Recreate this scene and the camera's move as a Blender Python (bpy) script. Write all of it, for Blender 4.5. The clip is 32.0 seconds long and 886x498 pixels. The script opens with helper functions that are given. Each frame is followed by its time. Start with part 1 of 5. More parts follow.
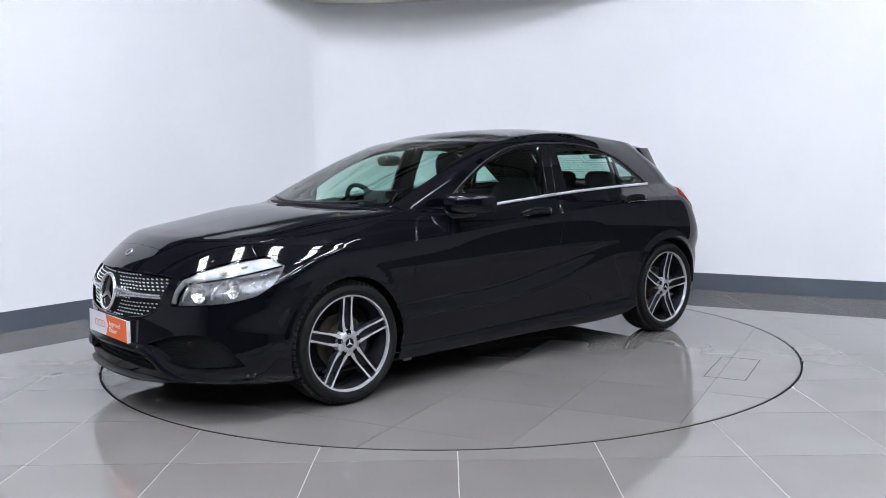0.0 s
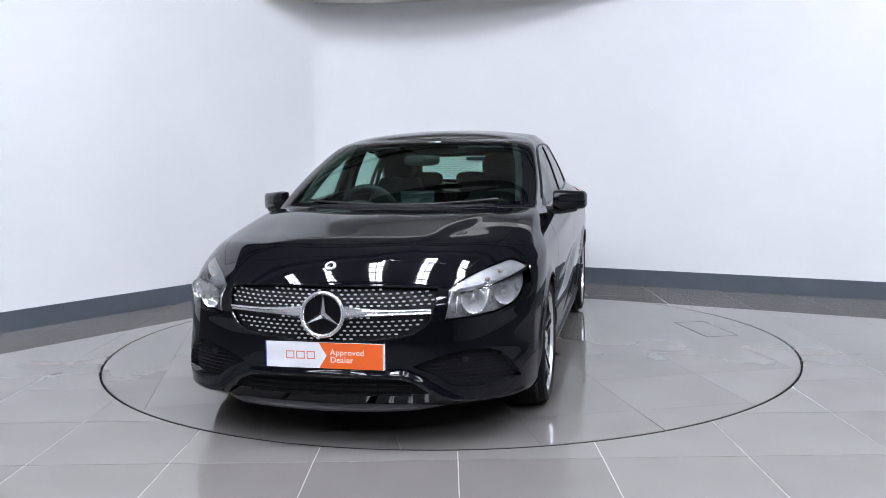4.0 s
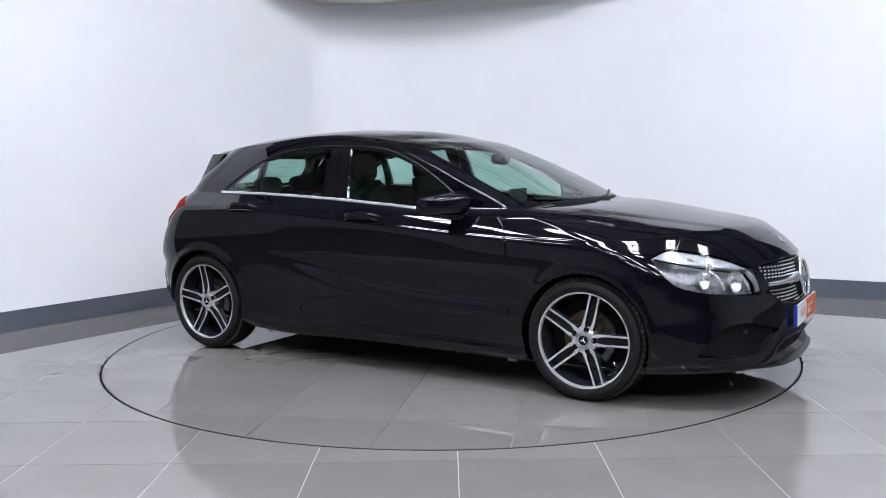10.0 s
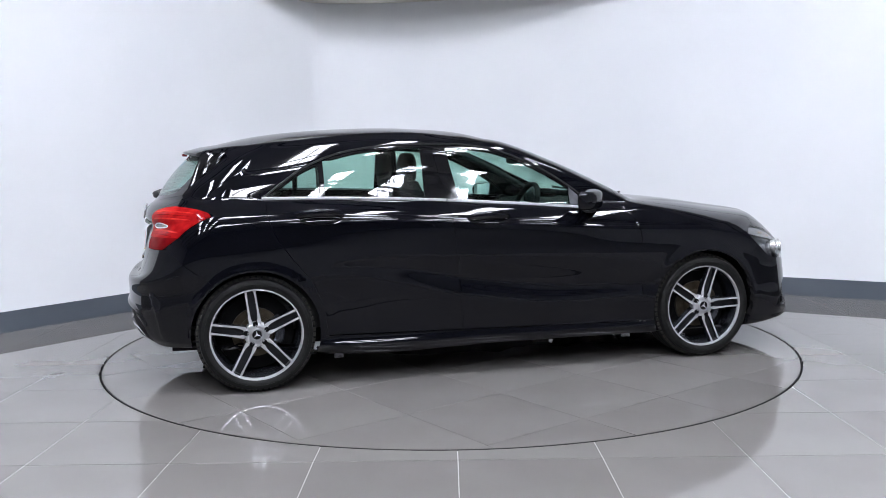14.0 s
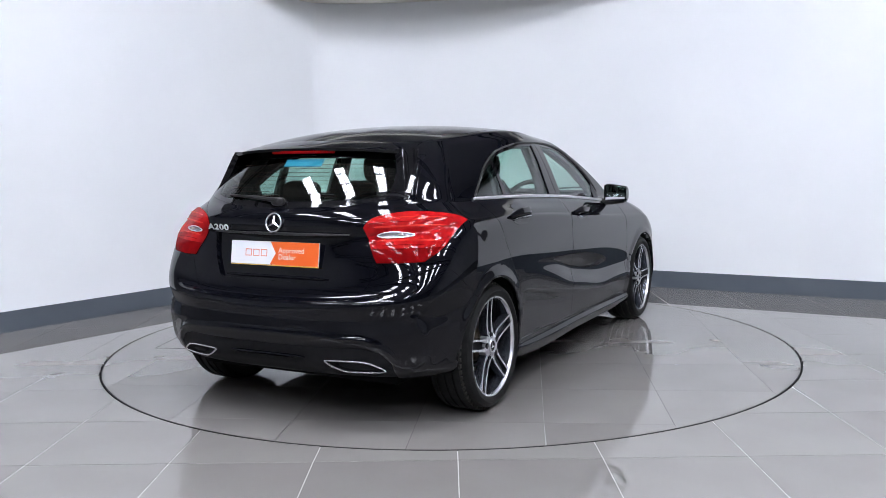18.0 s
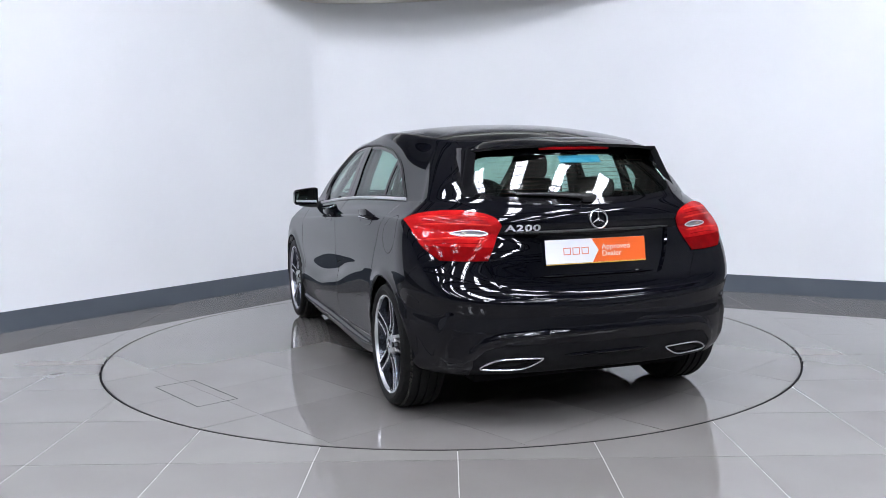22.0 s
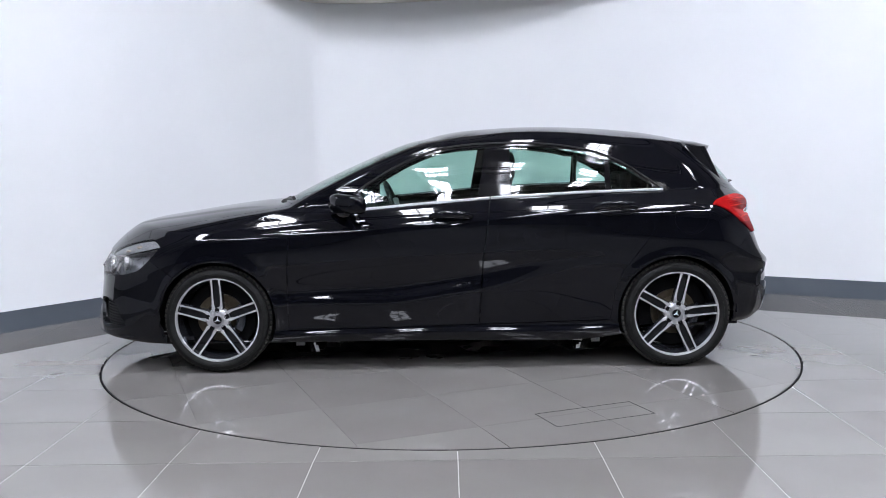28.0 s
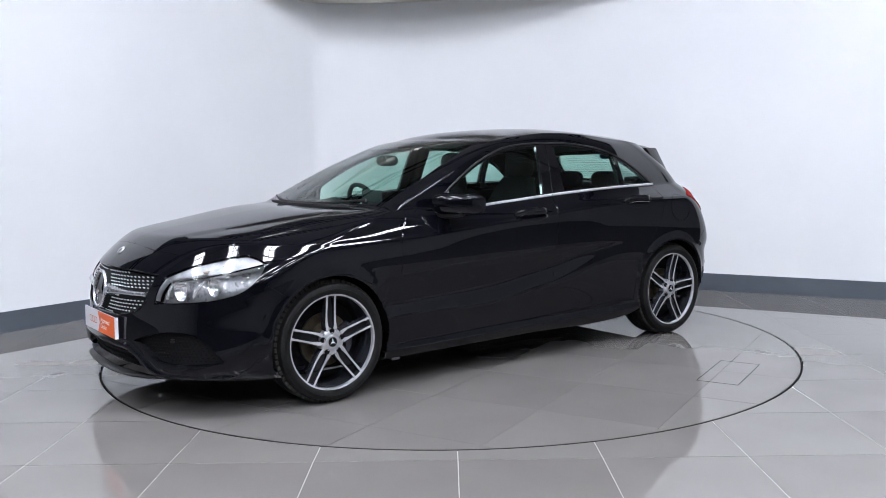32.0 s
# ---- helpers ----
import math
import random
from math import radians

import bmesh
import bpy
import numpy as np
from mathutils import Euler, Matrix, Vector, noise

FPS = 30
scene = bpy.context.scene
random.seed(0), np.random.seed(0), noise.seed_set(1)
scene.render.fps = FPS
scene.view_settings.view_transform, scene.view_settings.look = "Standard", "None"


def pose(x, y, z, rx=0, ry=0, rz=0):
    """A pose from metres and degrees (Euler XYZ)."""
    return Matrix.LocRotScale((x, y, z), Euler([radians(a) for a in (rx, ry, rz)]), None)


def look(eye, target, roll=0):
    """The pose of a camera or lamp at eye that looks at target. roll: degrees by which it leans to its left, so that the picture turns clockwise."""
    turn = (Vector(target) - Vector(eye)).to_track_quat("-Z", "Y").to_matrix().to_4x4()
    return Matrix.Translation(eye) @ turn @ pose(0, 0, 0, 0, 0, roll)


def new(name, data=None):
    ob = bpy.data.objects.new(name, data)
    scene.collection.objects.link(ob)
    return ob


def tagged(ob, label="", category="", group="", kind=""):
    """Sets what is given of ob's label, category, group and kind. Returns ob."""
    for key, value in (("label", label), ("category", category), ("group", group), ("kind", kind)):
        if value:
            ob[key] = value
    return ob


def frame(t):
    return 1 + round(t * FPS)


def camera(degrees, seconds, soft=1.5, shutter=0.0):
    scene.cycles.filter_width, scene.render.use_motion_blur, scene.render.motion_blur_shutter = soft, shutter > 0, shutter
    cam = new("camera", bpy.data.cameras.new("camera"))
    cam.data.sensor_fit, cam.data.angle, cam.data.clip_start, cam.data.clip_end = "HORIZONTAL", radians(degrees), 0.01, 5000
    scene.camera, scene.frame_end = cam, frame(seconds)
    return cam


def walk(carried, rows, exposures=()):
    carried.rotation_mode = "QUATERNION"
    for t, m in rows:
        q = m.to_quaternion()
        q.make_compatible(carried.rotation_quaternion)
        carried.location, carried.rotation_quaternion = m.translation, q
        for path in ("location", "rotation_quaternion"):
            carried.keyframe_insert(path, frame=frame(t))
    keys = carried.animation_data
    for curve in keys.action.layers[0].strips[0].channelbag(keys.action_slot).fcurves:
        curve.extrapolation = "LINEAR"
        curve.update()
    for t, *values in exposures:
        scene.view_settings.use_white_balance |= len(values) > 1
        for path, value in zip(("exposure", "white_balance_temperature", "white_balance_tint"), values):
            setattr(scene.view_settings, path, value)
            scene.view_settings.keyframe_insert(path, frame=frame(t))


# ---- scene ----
# camera: fixed on a stand at the edge of the bay
EYE = (0.0, -5.901, 1.258)
cam = camera(53.47, 32.0, soft=0.75)
SHOT = look(EYE, (EYE[0] - 0.06444, EYE[1] + 9.94474, EYE[2] - 1.04784), -0.871)
walk(cam, [(0.0, SHOT), (32.0, SHOT)], exposures=[(0.0, 0.0), (32.0, 0.0)])

# ---- light ----
world = bpy.data.worlds.new("hall_air")
world.use_nodes = True
scene.world = world
world.node_tree.nodes["Background"].inputs[0].default_value = (0.75, 0.85, 1.0, 1)
world.node_tree.nodes["Background"].inputs[1].default_value = 0.12


ROOF_Z = 6.4
# long roof lights of the hall: translucent strips between the trusses
STRIPS = [(-4.5 + 1.85 * k, -2.8 - 4.2 * j, 0.50, 2.8) for j in range(3) for k in range(6)]

# ---- materials ----


def mat(name, colour=(0.5, 0.5, 0.5), rough=0.5, metal=0.0, **kw):
    m = bpy.data.materials.new(name)
    m.use_nodes = True
    b = m.node_tree.nodes["Principled BSDF"]
    b.inputs["Base Color"].default_value = (*colour, 1)
    b.inputs["Roughness"].default_value = rough
    b.inputs["Metallic"].default_value = metal
    for key, value in kw.items():
        b.inputs[key.replace("_", " ")].default_value = value
    return m


def node(m, kind, **kw):
    n = m.node_tree.nodes.new(kind)
    for key, value in kw.items():
        n.inputs[key.replace("_", " ")].default_value = value
    return n


def wire(m, a, ai, b, bi):
    m.node_tree.links.new(a.outputs[ai], b.inputs[bi])


def pbsdf(m):
    return m.node_tree.nodes["Principled BSDF"]


def vary(m, c0, c1, scale, detail=4.0, coords="Object", rough=None, bump=0.0, bump_scale=None):
    """Mottle a material between two colours, with a second finer scale, optional roughness range and relief."""
    tc = m.node_tree.nodes.new("ShaderNodeTexCoord")
    n1 = node(m, "ShaderNodeTexNoise", Scale=scale, Detail=detail)
    wire(m, tc, coords, n1, "Vector")
    ramp = m.node_tree.nodes.new("ShaderNodeValToRGB")
    ramp.color_ramp.elements[0].position, ramp.color_ramp.elements[1].position = 0.3, 0.7
    ramp.color_ramp.elements[0].color, ramp.color_ramp.elements[1].color = (*c0, 1), (*c1, 1)
    wire(m, n1, "Fac", ramp, "Fac")
    wire(m, ramp, "Color", pbsdf(m), "Base Color")
    n2 = node(m, "ShaderNodeTexNoise", Scale=bump_scale or scale * 9, Detail=3.0)
    wire(m, tc, coords, n2, "Vector")
    if rough:
        mr = m.node_tree.nodes.new("ShaderNodeMapRange")
        mr.inputs["To Min"].default_value, mr.inputs["To Max"].default_value = rough
        wire(m, n2, "Fac", mr, "Value")
        wire(m, mr, "Result", pbsdf(m), "Roughness")
    if bump:
        bp = node(m, "ShaderNodeBump", Strength=bump, Distance=0.01)
        wire(m, n2, "Fac", bp, "Height")
        wire(m, bp, "Normal", pbsdf(m), "Normal")
    return m


def glow(name, colour, strength):
    m = mat(name, (0.8, 0.8, 0.8), 0.4)
    pbsdf(m).inputs["Emission Color"].default_value = (*colour, 1)
    pbsdf(m).inputs["Emission Strength"].default_value = strength
    return m


def pane(name, tint, gloss=0.02, ior=1.5):
    """Thin coated glass: tinted see-through with a mirror film by Fresnel."""
    m = bpy.data.materials.new(name)
    m.use_nodes = True
    nt = m.node_tree
    nt.nodes.remove(nt.nodes["Principled BSDF"])
    tr = nt.nodes.new("ShaderNodeBsdfTransparent")
    tr.inputs[0].default_value = (*tint, 1)
    gl = nt.nodes.new("ShaderNodeBsdfGlossy")
    gl.inputs["Roughness"].default_value = gloss
    lw = nt.nodes.new("ShaderNodeLayerWeight")
    lw.inputs[0].default_value = 0.5
    pw = nt.nodes.new("ShaderNodeMath")
    pw.operation, pw.inputs[1].default_value = "POWER", 5.0
    wire(m, lw, "Facing", pw, 0)
    fr = nt.nodes.new("ShaderNodeMapRange")
    fr.inputs["To Min"].default_value, fr.inputs["To Max"].default_value = 2 * ((ior - 1) / (ior + 1)) ** 2, 1.0
    wire(m, pw, 0, fr, 0)
    mx = nt.nodes.new("ShaderNodeMixShader")
    wire(m, fr, 0, mx, 0)
    wire(m, tr, 0, mx, 1)
    wire(m, gl, 0, mx, 2)
    wire(m, mx, 0, nt.nodes["Material Output"], 0)
    return m


M_WALL = vary(mat("white_wall_paint", rough=0.6), (0.80, 0.81, 0.83), (0.84, 0.85, 0.86), 0.8, bump=0.03, bump_scale=60, rough=(0.5, 0.65))
M_SOFFIT = vary(mat("cream_ceiling_paint"), (0.78, 0.76, 0.68), (0.83, 0.81, 0.74), 1.2)
M_BASE = vary(mat("slate_skirting_paint"), (0.085, 0.10, 0.12), (0.10, 0.115, 0.135), 3.0, rough=(0.35, 0.5))
# south and side hall walls: tones set by what the car's paint reflects
M_HALL = vary(mat("dark_reflected_wall"), (0.065, 0.064, 0.064), (0.09, 0.088, 0.087), 0.5, rough=(0.6, 0.8))
M_SIDE = vary(mat("grey_reflected_wall"), (0.38, 0.38, 0.39), (0.46, 0.46, 0.47), 0.5, rough=(0.6, 0.8))
M_ROOF = vary(mat("hall_roof_sheet"), (0.52, 0.495, 0.47), (0.60, 0.575, 0.55), 0.6, rough=(0.6, 0.8))
M_LINER = vary(mat("pale_roof_sheet"), (0.78, 0.76, 0.73), (0.84, 0.82, 0.79), 0.6, rough=(0.6, 0.8))
M_STEEL = vary(mat("painted_truss_steel"), (0.05, 0.05, 0.05), (0.08, 0.075, 0.07), 4.0, rough=(0.4, 0.6))
M_SKY = glow("roof_light_sheet", (0.872, 0.915, 1.04), 46.5)
M_GROUT = vary(mat("dark_tile_joint"), (0.24, 0.23, 0.22), (0.34, 0.325, 0.31), 20.0)
M_GAP = mat("dark_gap", (0.004, 0.004, 0.0045), 0.7, Specular_IOR_Level=0.1)
# outer floor, kept dark so it bounces and mirrors little light
M_FAR_FLOOR = vary(mat("dark_unseen_floor"), (0.05, 0.05, 0.05), (0.07, 0.069, 0.068), 1.5, rough=(0.45, 0.7))
M_TILE = vary(mat("polished_porcelain", Specular_IOR_Level=0.48), (0.153, 0.143, 0.136), (0.173, 0.163, 0.155), 1.6, coords="Object", rough=(0.006, 0.016), bump_scale=3.0)


def tile_tone(m):
    """A slight tone of its own for each tile."""
    nt = m.node_tree
    info = nt.nodes.new("ShaderNodeObjectInfo")
    mr = nt.nodes.new("ShaderNodeMapRange")
    mr.inputs["To Min"].default_value, mr.inputs["To Max"].default_value = 0.93, 1.05
    wire(m, info, "Random", mr, "Value")
    mul = nt.nodes.new("ShaderNodeVectorMath")
    mul.operation = "SCALE"
    src = pbsdf(m).inputs["Base Color"].links[0].from_socket
    nt.links.new(src, mul.inputs[0])
    wire(m, mr, "Result", mul, "Scale")
    nt.links.new(mul.outputs[0], pbsdf(m).inputs["Base Color"])


tile_tone(M_TILE)
M_PAINT = mat("black_metallic_paint", (0.0023, 0.0025, 0.0042), 0.4, Specular_IOR_Level=0.0, Coat_Weight=0.88, Coat_Roughness=0.015, Coat_IOR=1.5)
M_TRIM = vary(mat("satin_black_plastic"), (0.012, 0.012, 0.013), (0.02, 0.02, 0.021), 30.0, rough=(0.35, 0.5))
M_GLOSS = mat("gloss_black_trim", (0.005, 0.005, 0.006), 0.04)
M_RUBBER = vary(mat("tyre_rubber", Specular_IOR_Level=0.16), (0.007, 0.007, 0.007), (0.012, 0.012, 0.0115), 40.0, rough=(0.5, 0.7), bump=0.05)
# dusty tread, its colour raised above the sidewall's so the blocks read as lit
M_TREAD = vary(mat("lit_dusty_tread_rubber", Specular_IOR_Level=0.15), (0.030, 0.029, 0.026), (0.048, 0.046, 0.042), 25.0, rough=(0.6, 0.8), bump=0.05)
M_CHROME = mat("chrome", (0.82, 0.83, 0.85), 0.08, 1.0)
M_SATIN = mat("satin_silver", (0.62, 0.63, 0.65), 0.28, 1.0)
M_ALLOY = mat("machined_alloy", (0.76, 0.765, 0.78), 0.27, 0.7)
M_GREY = vary(mat("grey_alloy_paint", metal=0.8), (0.085, 0.092, 0.11), (0.11, 0.118, 0.135), 12.0, rough=(0.16, 0.25), bump_scale=20.0)
M_SLOT = vary(mat("dark_spoke_slot", Specular_IOR_Level=0.2), (0.006, 0.0065, 0.008), (0.010, 0.0105, 0.012), 30.0, rough=(0.4, 0.55))
M_DISC = vary(mat("brake_disc_steel", metal=0.5), (0.045, 0.034, 0.020), (0.075, 0.060, 0.040), 30.0, rough=(0.35, 0.55))
M_GLASS = pane("green_tinted_glass", (0.62, 0.82, 0.745))
M_DARKGLASS = pane("dark_tinted_glass", (0.57, 0.77, 0.70))
M_CABIN = vary(mat("dark_cabin_trim"), (0.010, 0.011, 0.012), (0.018, 0.018, 0.019), 12.0, rough=(0.55, 0.8))
M_SEAT = vary(mat("black_seat_fabric"), (0.006, 0.006, 0.007), (0.011, 0.011, 0.012), 40.0, rough=(0.7, 0.9), bump=0.1)


# ---- building tools ----


def box(bm, x0, x1, y0, y1, z0, z1, m=None):
    vs = [bm.verts.new((x, y, z)) for x in (x0, x1) for y in (y0, y1) for z in (z0, z1)]
    if m is not None:
        for v in vs:
            v.co = m @ v.co
    for q in ((0, 1, 3, 2), (4, 6, 7, 5), (0, 4, 5, 1), (2, 3, 7, 6), (0, 2, 6, 4), (1, 5, 7, 3)):
        bm.faces.new([vs[i] for i in q])
    return vs


def prism(bm, pts, z0, z1):
    lo, hi = [bm.verts.new((x, y, z0)) for x, y in pts], [bm.verts.new((x, y, z1)) for x, y in pts]
    bm.faces.new(hi), bm.faces.new(lo[::-1])
    n = len(pts)
    for i in range(n):
        bm.faces.new((lo[i], lo[(i + 1) % n], hi[(i + 1) % n], hi[i]))


def mesh(name, bm, smooth=False, angle=None):
    bmesh.ops.recalc_face_normals(bm, faces=bm.faces[:])
    me = bpy.data.meshes.new(name)
    if smooth:
        for f in bm.faces:
            f.smooth = True
        if angle:
            for e in bm.edges:
                if len(e.link_faces) == 2 and e.calc_face_angle(0) > radians(angle):
                    e.smooth = False
    bm.to_mesh(me)
    bm.free()
    return me


def part(name, bm, material, parent, label="", smooth=False, angle=30):
    me = bm if isinstance(bm, bpy.types.Mesh) else mesh(name, bm, smooth, angle)
    if material and not me.materials:
        me.materials.append(material)
    ob = new(name, me)
    ob.parent = parent
    if label:
        ob["label"] = label
    return ob


def thing(name, m, label, category, group="", kind=""):
    ob = new(name)
    ob.matrix_world = m
    return tagged(ob, label, category, group, kind)


def solid(name, bm, material, label, category, kind="structure", smooth=False):
    me = mesh(name, bm, smooth, 30)
    me.materials.append(material)
    return tagged(new(name, me), label, category, "", kind)


# ---- the bay: walls, skirting, ceiling edge, hall round it ----
WALL_H = 2.825
# inner line of the bay's walls on the floor: a straight wall, a corner, and a wall that bends out of the corner
CORNER = (-1.335, 3.236)
BEND = [tuple(((1 - f) ** 2 * Vector(CORNER) + 2 * f * (1 - f) * Vector((-0.25, 3.579)) + f * f * Vector((1.9, 2.384)))) for f in [k / 16 for k in range(17)]]
# the corner itself is rounded
ROUND0, ROUND1 = Vector(CORNER) + Vector((-0.594, -0.804)) * 0.07, Vector(BEND[1])
ARC = [tuple((1 - f) ** 2 * ROUND0 + 2 * f * (1 - f) * Vector(CORNER) + f * f * ROUND1) for f in [k / 6 for k in range(7)]]
LEFT = [(-3.75, -0.033)] + ARC[:4]
RIGHT = ARC[3:] + BEND[2:] + [(4.25, 1.076)]
LINE = LEFT + RIGHT[1:]


def offset_line(pts, d):
    """The line moved d metres to its left."""
    out = []
    for i, p in enumerate(pts):
        p = Vector(p)
        a = (p - Vector(pts[i - 1])).normalized() if i else None
        b = (Vector(pts[i + 1]) - p).normalized() if i < len(pts) - 1 else None
        a, b = a or b, b or a
        na, nb = Vector((-a.y, a.x)), Vector((-b.y, b.x))
        n = (na + nb).normalized()
        out.append(p + n * d / n.dot(na))
    return out


def strip(bm, d0, d1, z0, z1, pts=LINE):
    prism(bm, [tuple(p) for p in offset_line(pts, d0)] + [tuple(p) for p in offset_line(pts, d1)[::-1]], z0, z1)


for k, (wall_name, line) in enumerate((("wall_left", LEFT), ("wall_right", RIGHT))):
    bm = bmesh.new()
    strip(bm, 0.0, 0.15, 0.0, WALL_H, line)
    solid(wall_name, bm, M_WALL, "smooth white painted bay wall", "wall", smooth=True)
    bm = bmesh.new()
    strip(bm, 0.0, -0.012, 0.0, 0.155, line)
    solid("baseboard_%d" % (k + 1), bm, M_BASE, "slate grey painted skirting board", "baseboard", smooth=True)
bm = bmesh.new()
prism(bm, [(-2.15, 2.28), (-1.20, 2.86), (2.5, 2.17), (2.5, 4.6), (-2.15, 4.6)], WALL_H + 0.004, WALL_H + 0.12)
solid("ceiling", bm, M_SOFFIT, "cream ceiling edge over the bay walls", "ceiling")

# unseen outer walls, added to shape the reflections on the car
HX, HY0, HY1 = 11.0, -20.0, 7.5
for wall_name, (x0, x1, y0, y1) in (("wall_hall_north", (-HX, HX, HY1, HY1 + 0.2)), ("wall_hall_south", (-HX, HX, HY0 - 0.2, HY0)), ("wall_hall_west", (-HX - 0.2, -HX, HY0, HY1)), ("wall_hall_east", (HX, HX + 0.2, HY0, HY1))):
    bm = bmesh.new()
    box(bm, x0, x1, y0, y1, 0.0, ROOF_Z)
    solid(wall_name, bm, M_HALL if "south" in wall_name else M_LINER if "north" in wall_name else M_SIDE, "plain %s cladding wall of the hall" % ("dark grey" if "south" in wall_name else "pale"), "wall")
for y0, y1, roof_mat, tone in ((HY0, -1.0, M_ROOF, "grey-brown"), (-1.0, HY1, M_LINER, "pale")):
    bm = bmesh.new()
    box(bm, -HX, HX, y0, y1, ROOF_Z, ROOF_Z + 0.2)
    solid("ceiling_hall", bm, roof_mat, tone + " roof sheeting of the hall", "ceiling")
for k in range(9):
    y = HY0 + 1.5 + k * 3.0
    bm = bmesh.new()
    box(bm, -HX, HX, y - 0.06, y + 0.06, ROOF_Z - 0.75, ROOF_Z - 0.63)
    box(bm, -HX, HX, y - 0.06, y + 0.06, ROOF_Z - 0.14, ROOF_Z - 0.02)
    for i in range(14):
        x0, x1 = -HX + i * 2 * HX / 14, -HX + (i + 1) * 2 * HX / 14
        a, b = (x0, ROOF_Z - 0.69), (x1, ROOF_Z - 0.08)
        if i % 2:
            a, b = (x0, ROOF_Z - 0.08), (x1, ROOF_Z - 0.69)
        ln, an = math.hypot(b[0] - a[0], b[1] - a[1]), math.atan2(b[1] - a[1], b[0] - a[0])
        box(bm, 0, ln, -0.035, 0.035, -0.03, 0.03, Matrix.Translation((a[0], y, a[1])) @ Matrix.Rotation(-an, 4, "Y"))
    solid("roof_truss", bm, M_STEEL, "dark steel roof truss of the hall", "truss")
for x, y, w, l in STRIPS:
    light = thing("roof_light", pose(x, y, ROOF_Z), "bright translucent roof light strip with glazing bars", "roof light", "roof lights")
    for k in range(5):
        yy = -l / 2 + k * l / 5
        for xx in (-w / 2, 0.0):
            bm = bmesh.new()
            box(bm, xx + 0.02, xx + w / 2 - 0.02, yy + 0.03, yy + l / 5 - 0.03, -0.03, -0.006)
            part("sheet", bm, M_SKY, light)
    for k in range(6):
        yy = -l / 2 + k * l / 5
        bm = bmesh.new()
        box(bm, -w / 2 - 0.04, w / 2 + 0.04, yy - 0.028, yy + 0.028, -0.06, -0.004)
        part("glazing_bar", bm, M_STEEL, light)

# ---- floor and turntable ----
RING = 2.228
TILE = 0.6035
JOINT = 0.002
bm = bmesh.new()
box(bm, -HX, HX, HY0, HY1, -0.10, -0.02)
ground = solid("floor", bm, M_GAP, "polished grey porcelain tile floor", "floor")


bm = bmesh.new()
for k in range(96):
    a0, a1 = 2 * math.pi * k / 96, 2 * math.pi * (k + 1) / 96
    prism(bm, [(r * math.cos(a), r * math.sin(a)) for r, a in ((RING + 0.005, a0), (7.3, a0), (7.3, a1), (RING + 0.005, a1))], -0.0198, -0.0012)
part("joint_mortar", bm, M_GROUT, ground, "pale grey tile joints")


def tile_mesh(polys, origin, z0=-0.02, z1=0.0):
    bm = bmesh.new()
    for p in polys:
        prism(bm, [(x - origin[0], y - origin[1]) for x, y in p], z0, z1)
    return mesh("tile", bm)


def clip_ring(x0, x1, y0, y1, r, inside):
    """The pieces of a rectangle within or without a circle round the origin."""
    pts, n = [], 30
    for a, b in (((x0, y0), (x1, y0)), ((x1, y0), (x1, y1)), ((x1, y1), (x0, y1)), ((x0, y1), (x0, y0))):
        pts += [(a[0] + (b[0] - a[0]) * k / n, a[1] + (b[1] - a[1]) * k / n) for k in range(n)]
    keep = [(math.hypot(*p) < r) == inside for p in pts]
    if all(keep):
        return [[(x0, y0), (x1, y0), (x1, y1), (x0, y1)]]
    if not any(keep):
        return []
    start = next(i for i in range(len(pts)) if keep[i] and not keep[i - 1])
    runs, run = [], []
    for k in range(len(pts)):
        i = (start + k) % len(pts)
        if keep[i]:
            run.append(pts[i])
        elif run:
            runs.append(run)
            run = []
    if run:
        runs.append(run)
    out = []
    for run in runs:
        a0, a1 = math.atan2(run[-1][1], run[-1][0]), math.atan2(run[0][1], run[0][0])
        d = (a1 - a0 + math.pi) % (2 * math.pi) - math.pi
        m = max(2, int(abs(d) * 40))
        arc = [(r * math.cos(a0 + d * k / m), r * math.sin(a0 + d * k / m)) for k in range(m + 1)]
        # corners of the run, its ends and the arc
        body = [p for k, p in enumerate(run) if 0 < k < len(run) - 1 and abs((run[k][0] - run[k - 1][0]) * (run[k + 1][1] - run[k][1]) - (run[k][1] - run[k - 1][1]) * (run[k + 1][0] - run[k][0])) > 1e-9]
        poly = body + arc
        if len(poly) > 2:
            out.append(poly)
    return out


whole = tile_mesh([[(-TILE / 2 + JOINT, -TILE / 2 + JOINT), (TILE / 2 - JOINT, -TILE / 2 + JOINT), (TILE / 2 - JOINT, TILE / 2 - JOINT), (-TILE / 2 + JOINT, TILE / 2 - JOINT)]], (0, 0))
whole.materials.append(M_TILE)
GX, GY = 0.026, -2.352
far_tiles = bmesh.new()
for i in range(-18, 18):
    for j in range(-29, 16):
        cx, cy = GX + (i + 0.5) * TILE, GY + (j + 0.5) * TILE
        if abs(cx) > HX - 0.4 or not HY0 + 0.4 < cy < HY1 - 0.4:
            continue
        h = TILE / 2 - JOINT
        if not (-4.2 < cx < 4.6 and -4.1 < cy < 4.2):
            prism(far_tiles, [(cx - h, cy - h), (cx + h, cy - h), (cx + h, cy + h), (cx - h, cy + h)], -0.02, 0.0)
            continue
        near = math.hypot(max(abs(cx) - h, 0), max(abs(cy) - h, 0))
        if near > RING:
            me = whole
        else:
            polys = clip_ring(cx - h, cx + h, cy - h, cy + h, RING + 0.004, False)
            if not polys:
                continue
            me = tile_mesh(polys, (cx, cy))
            me.materials.append(M_TILE)
        ob = part("tile", me, None, ground)
        ob.location = (cx, cy, 0)
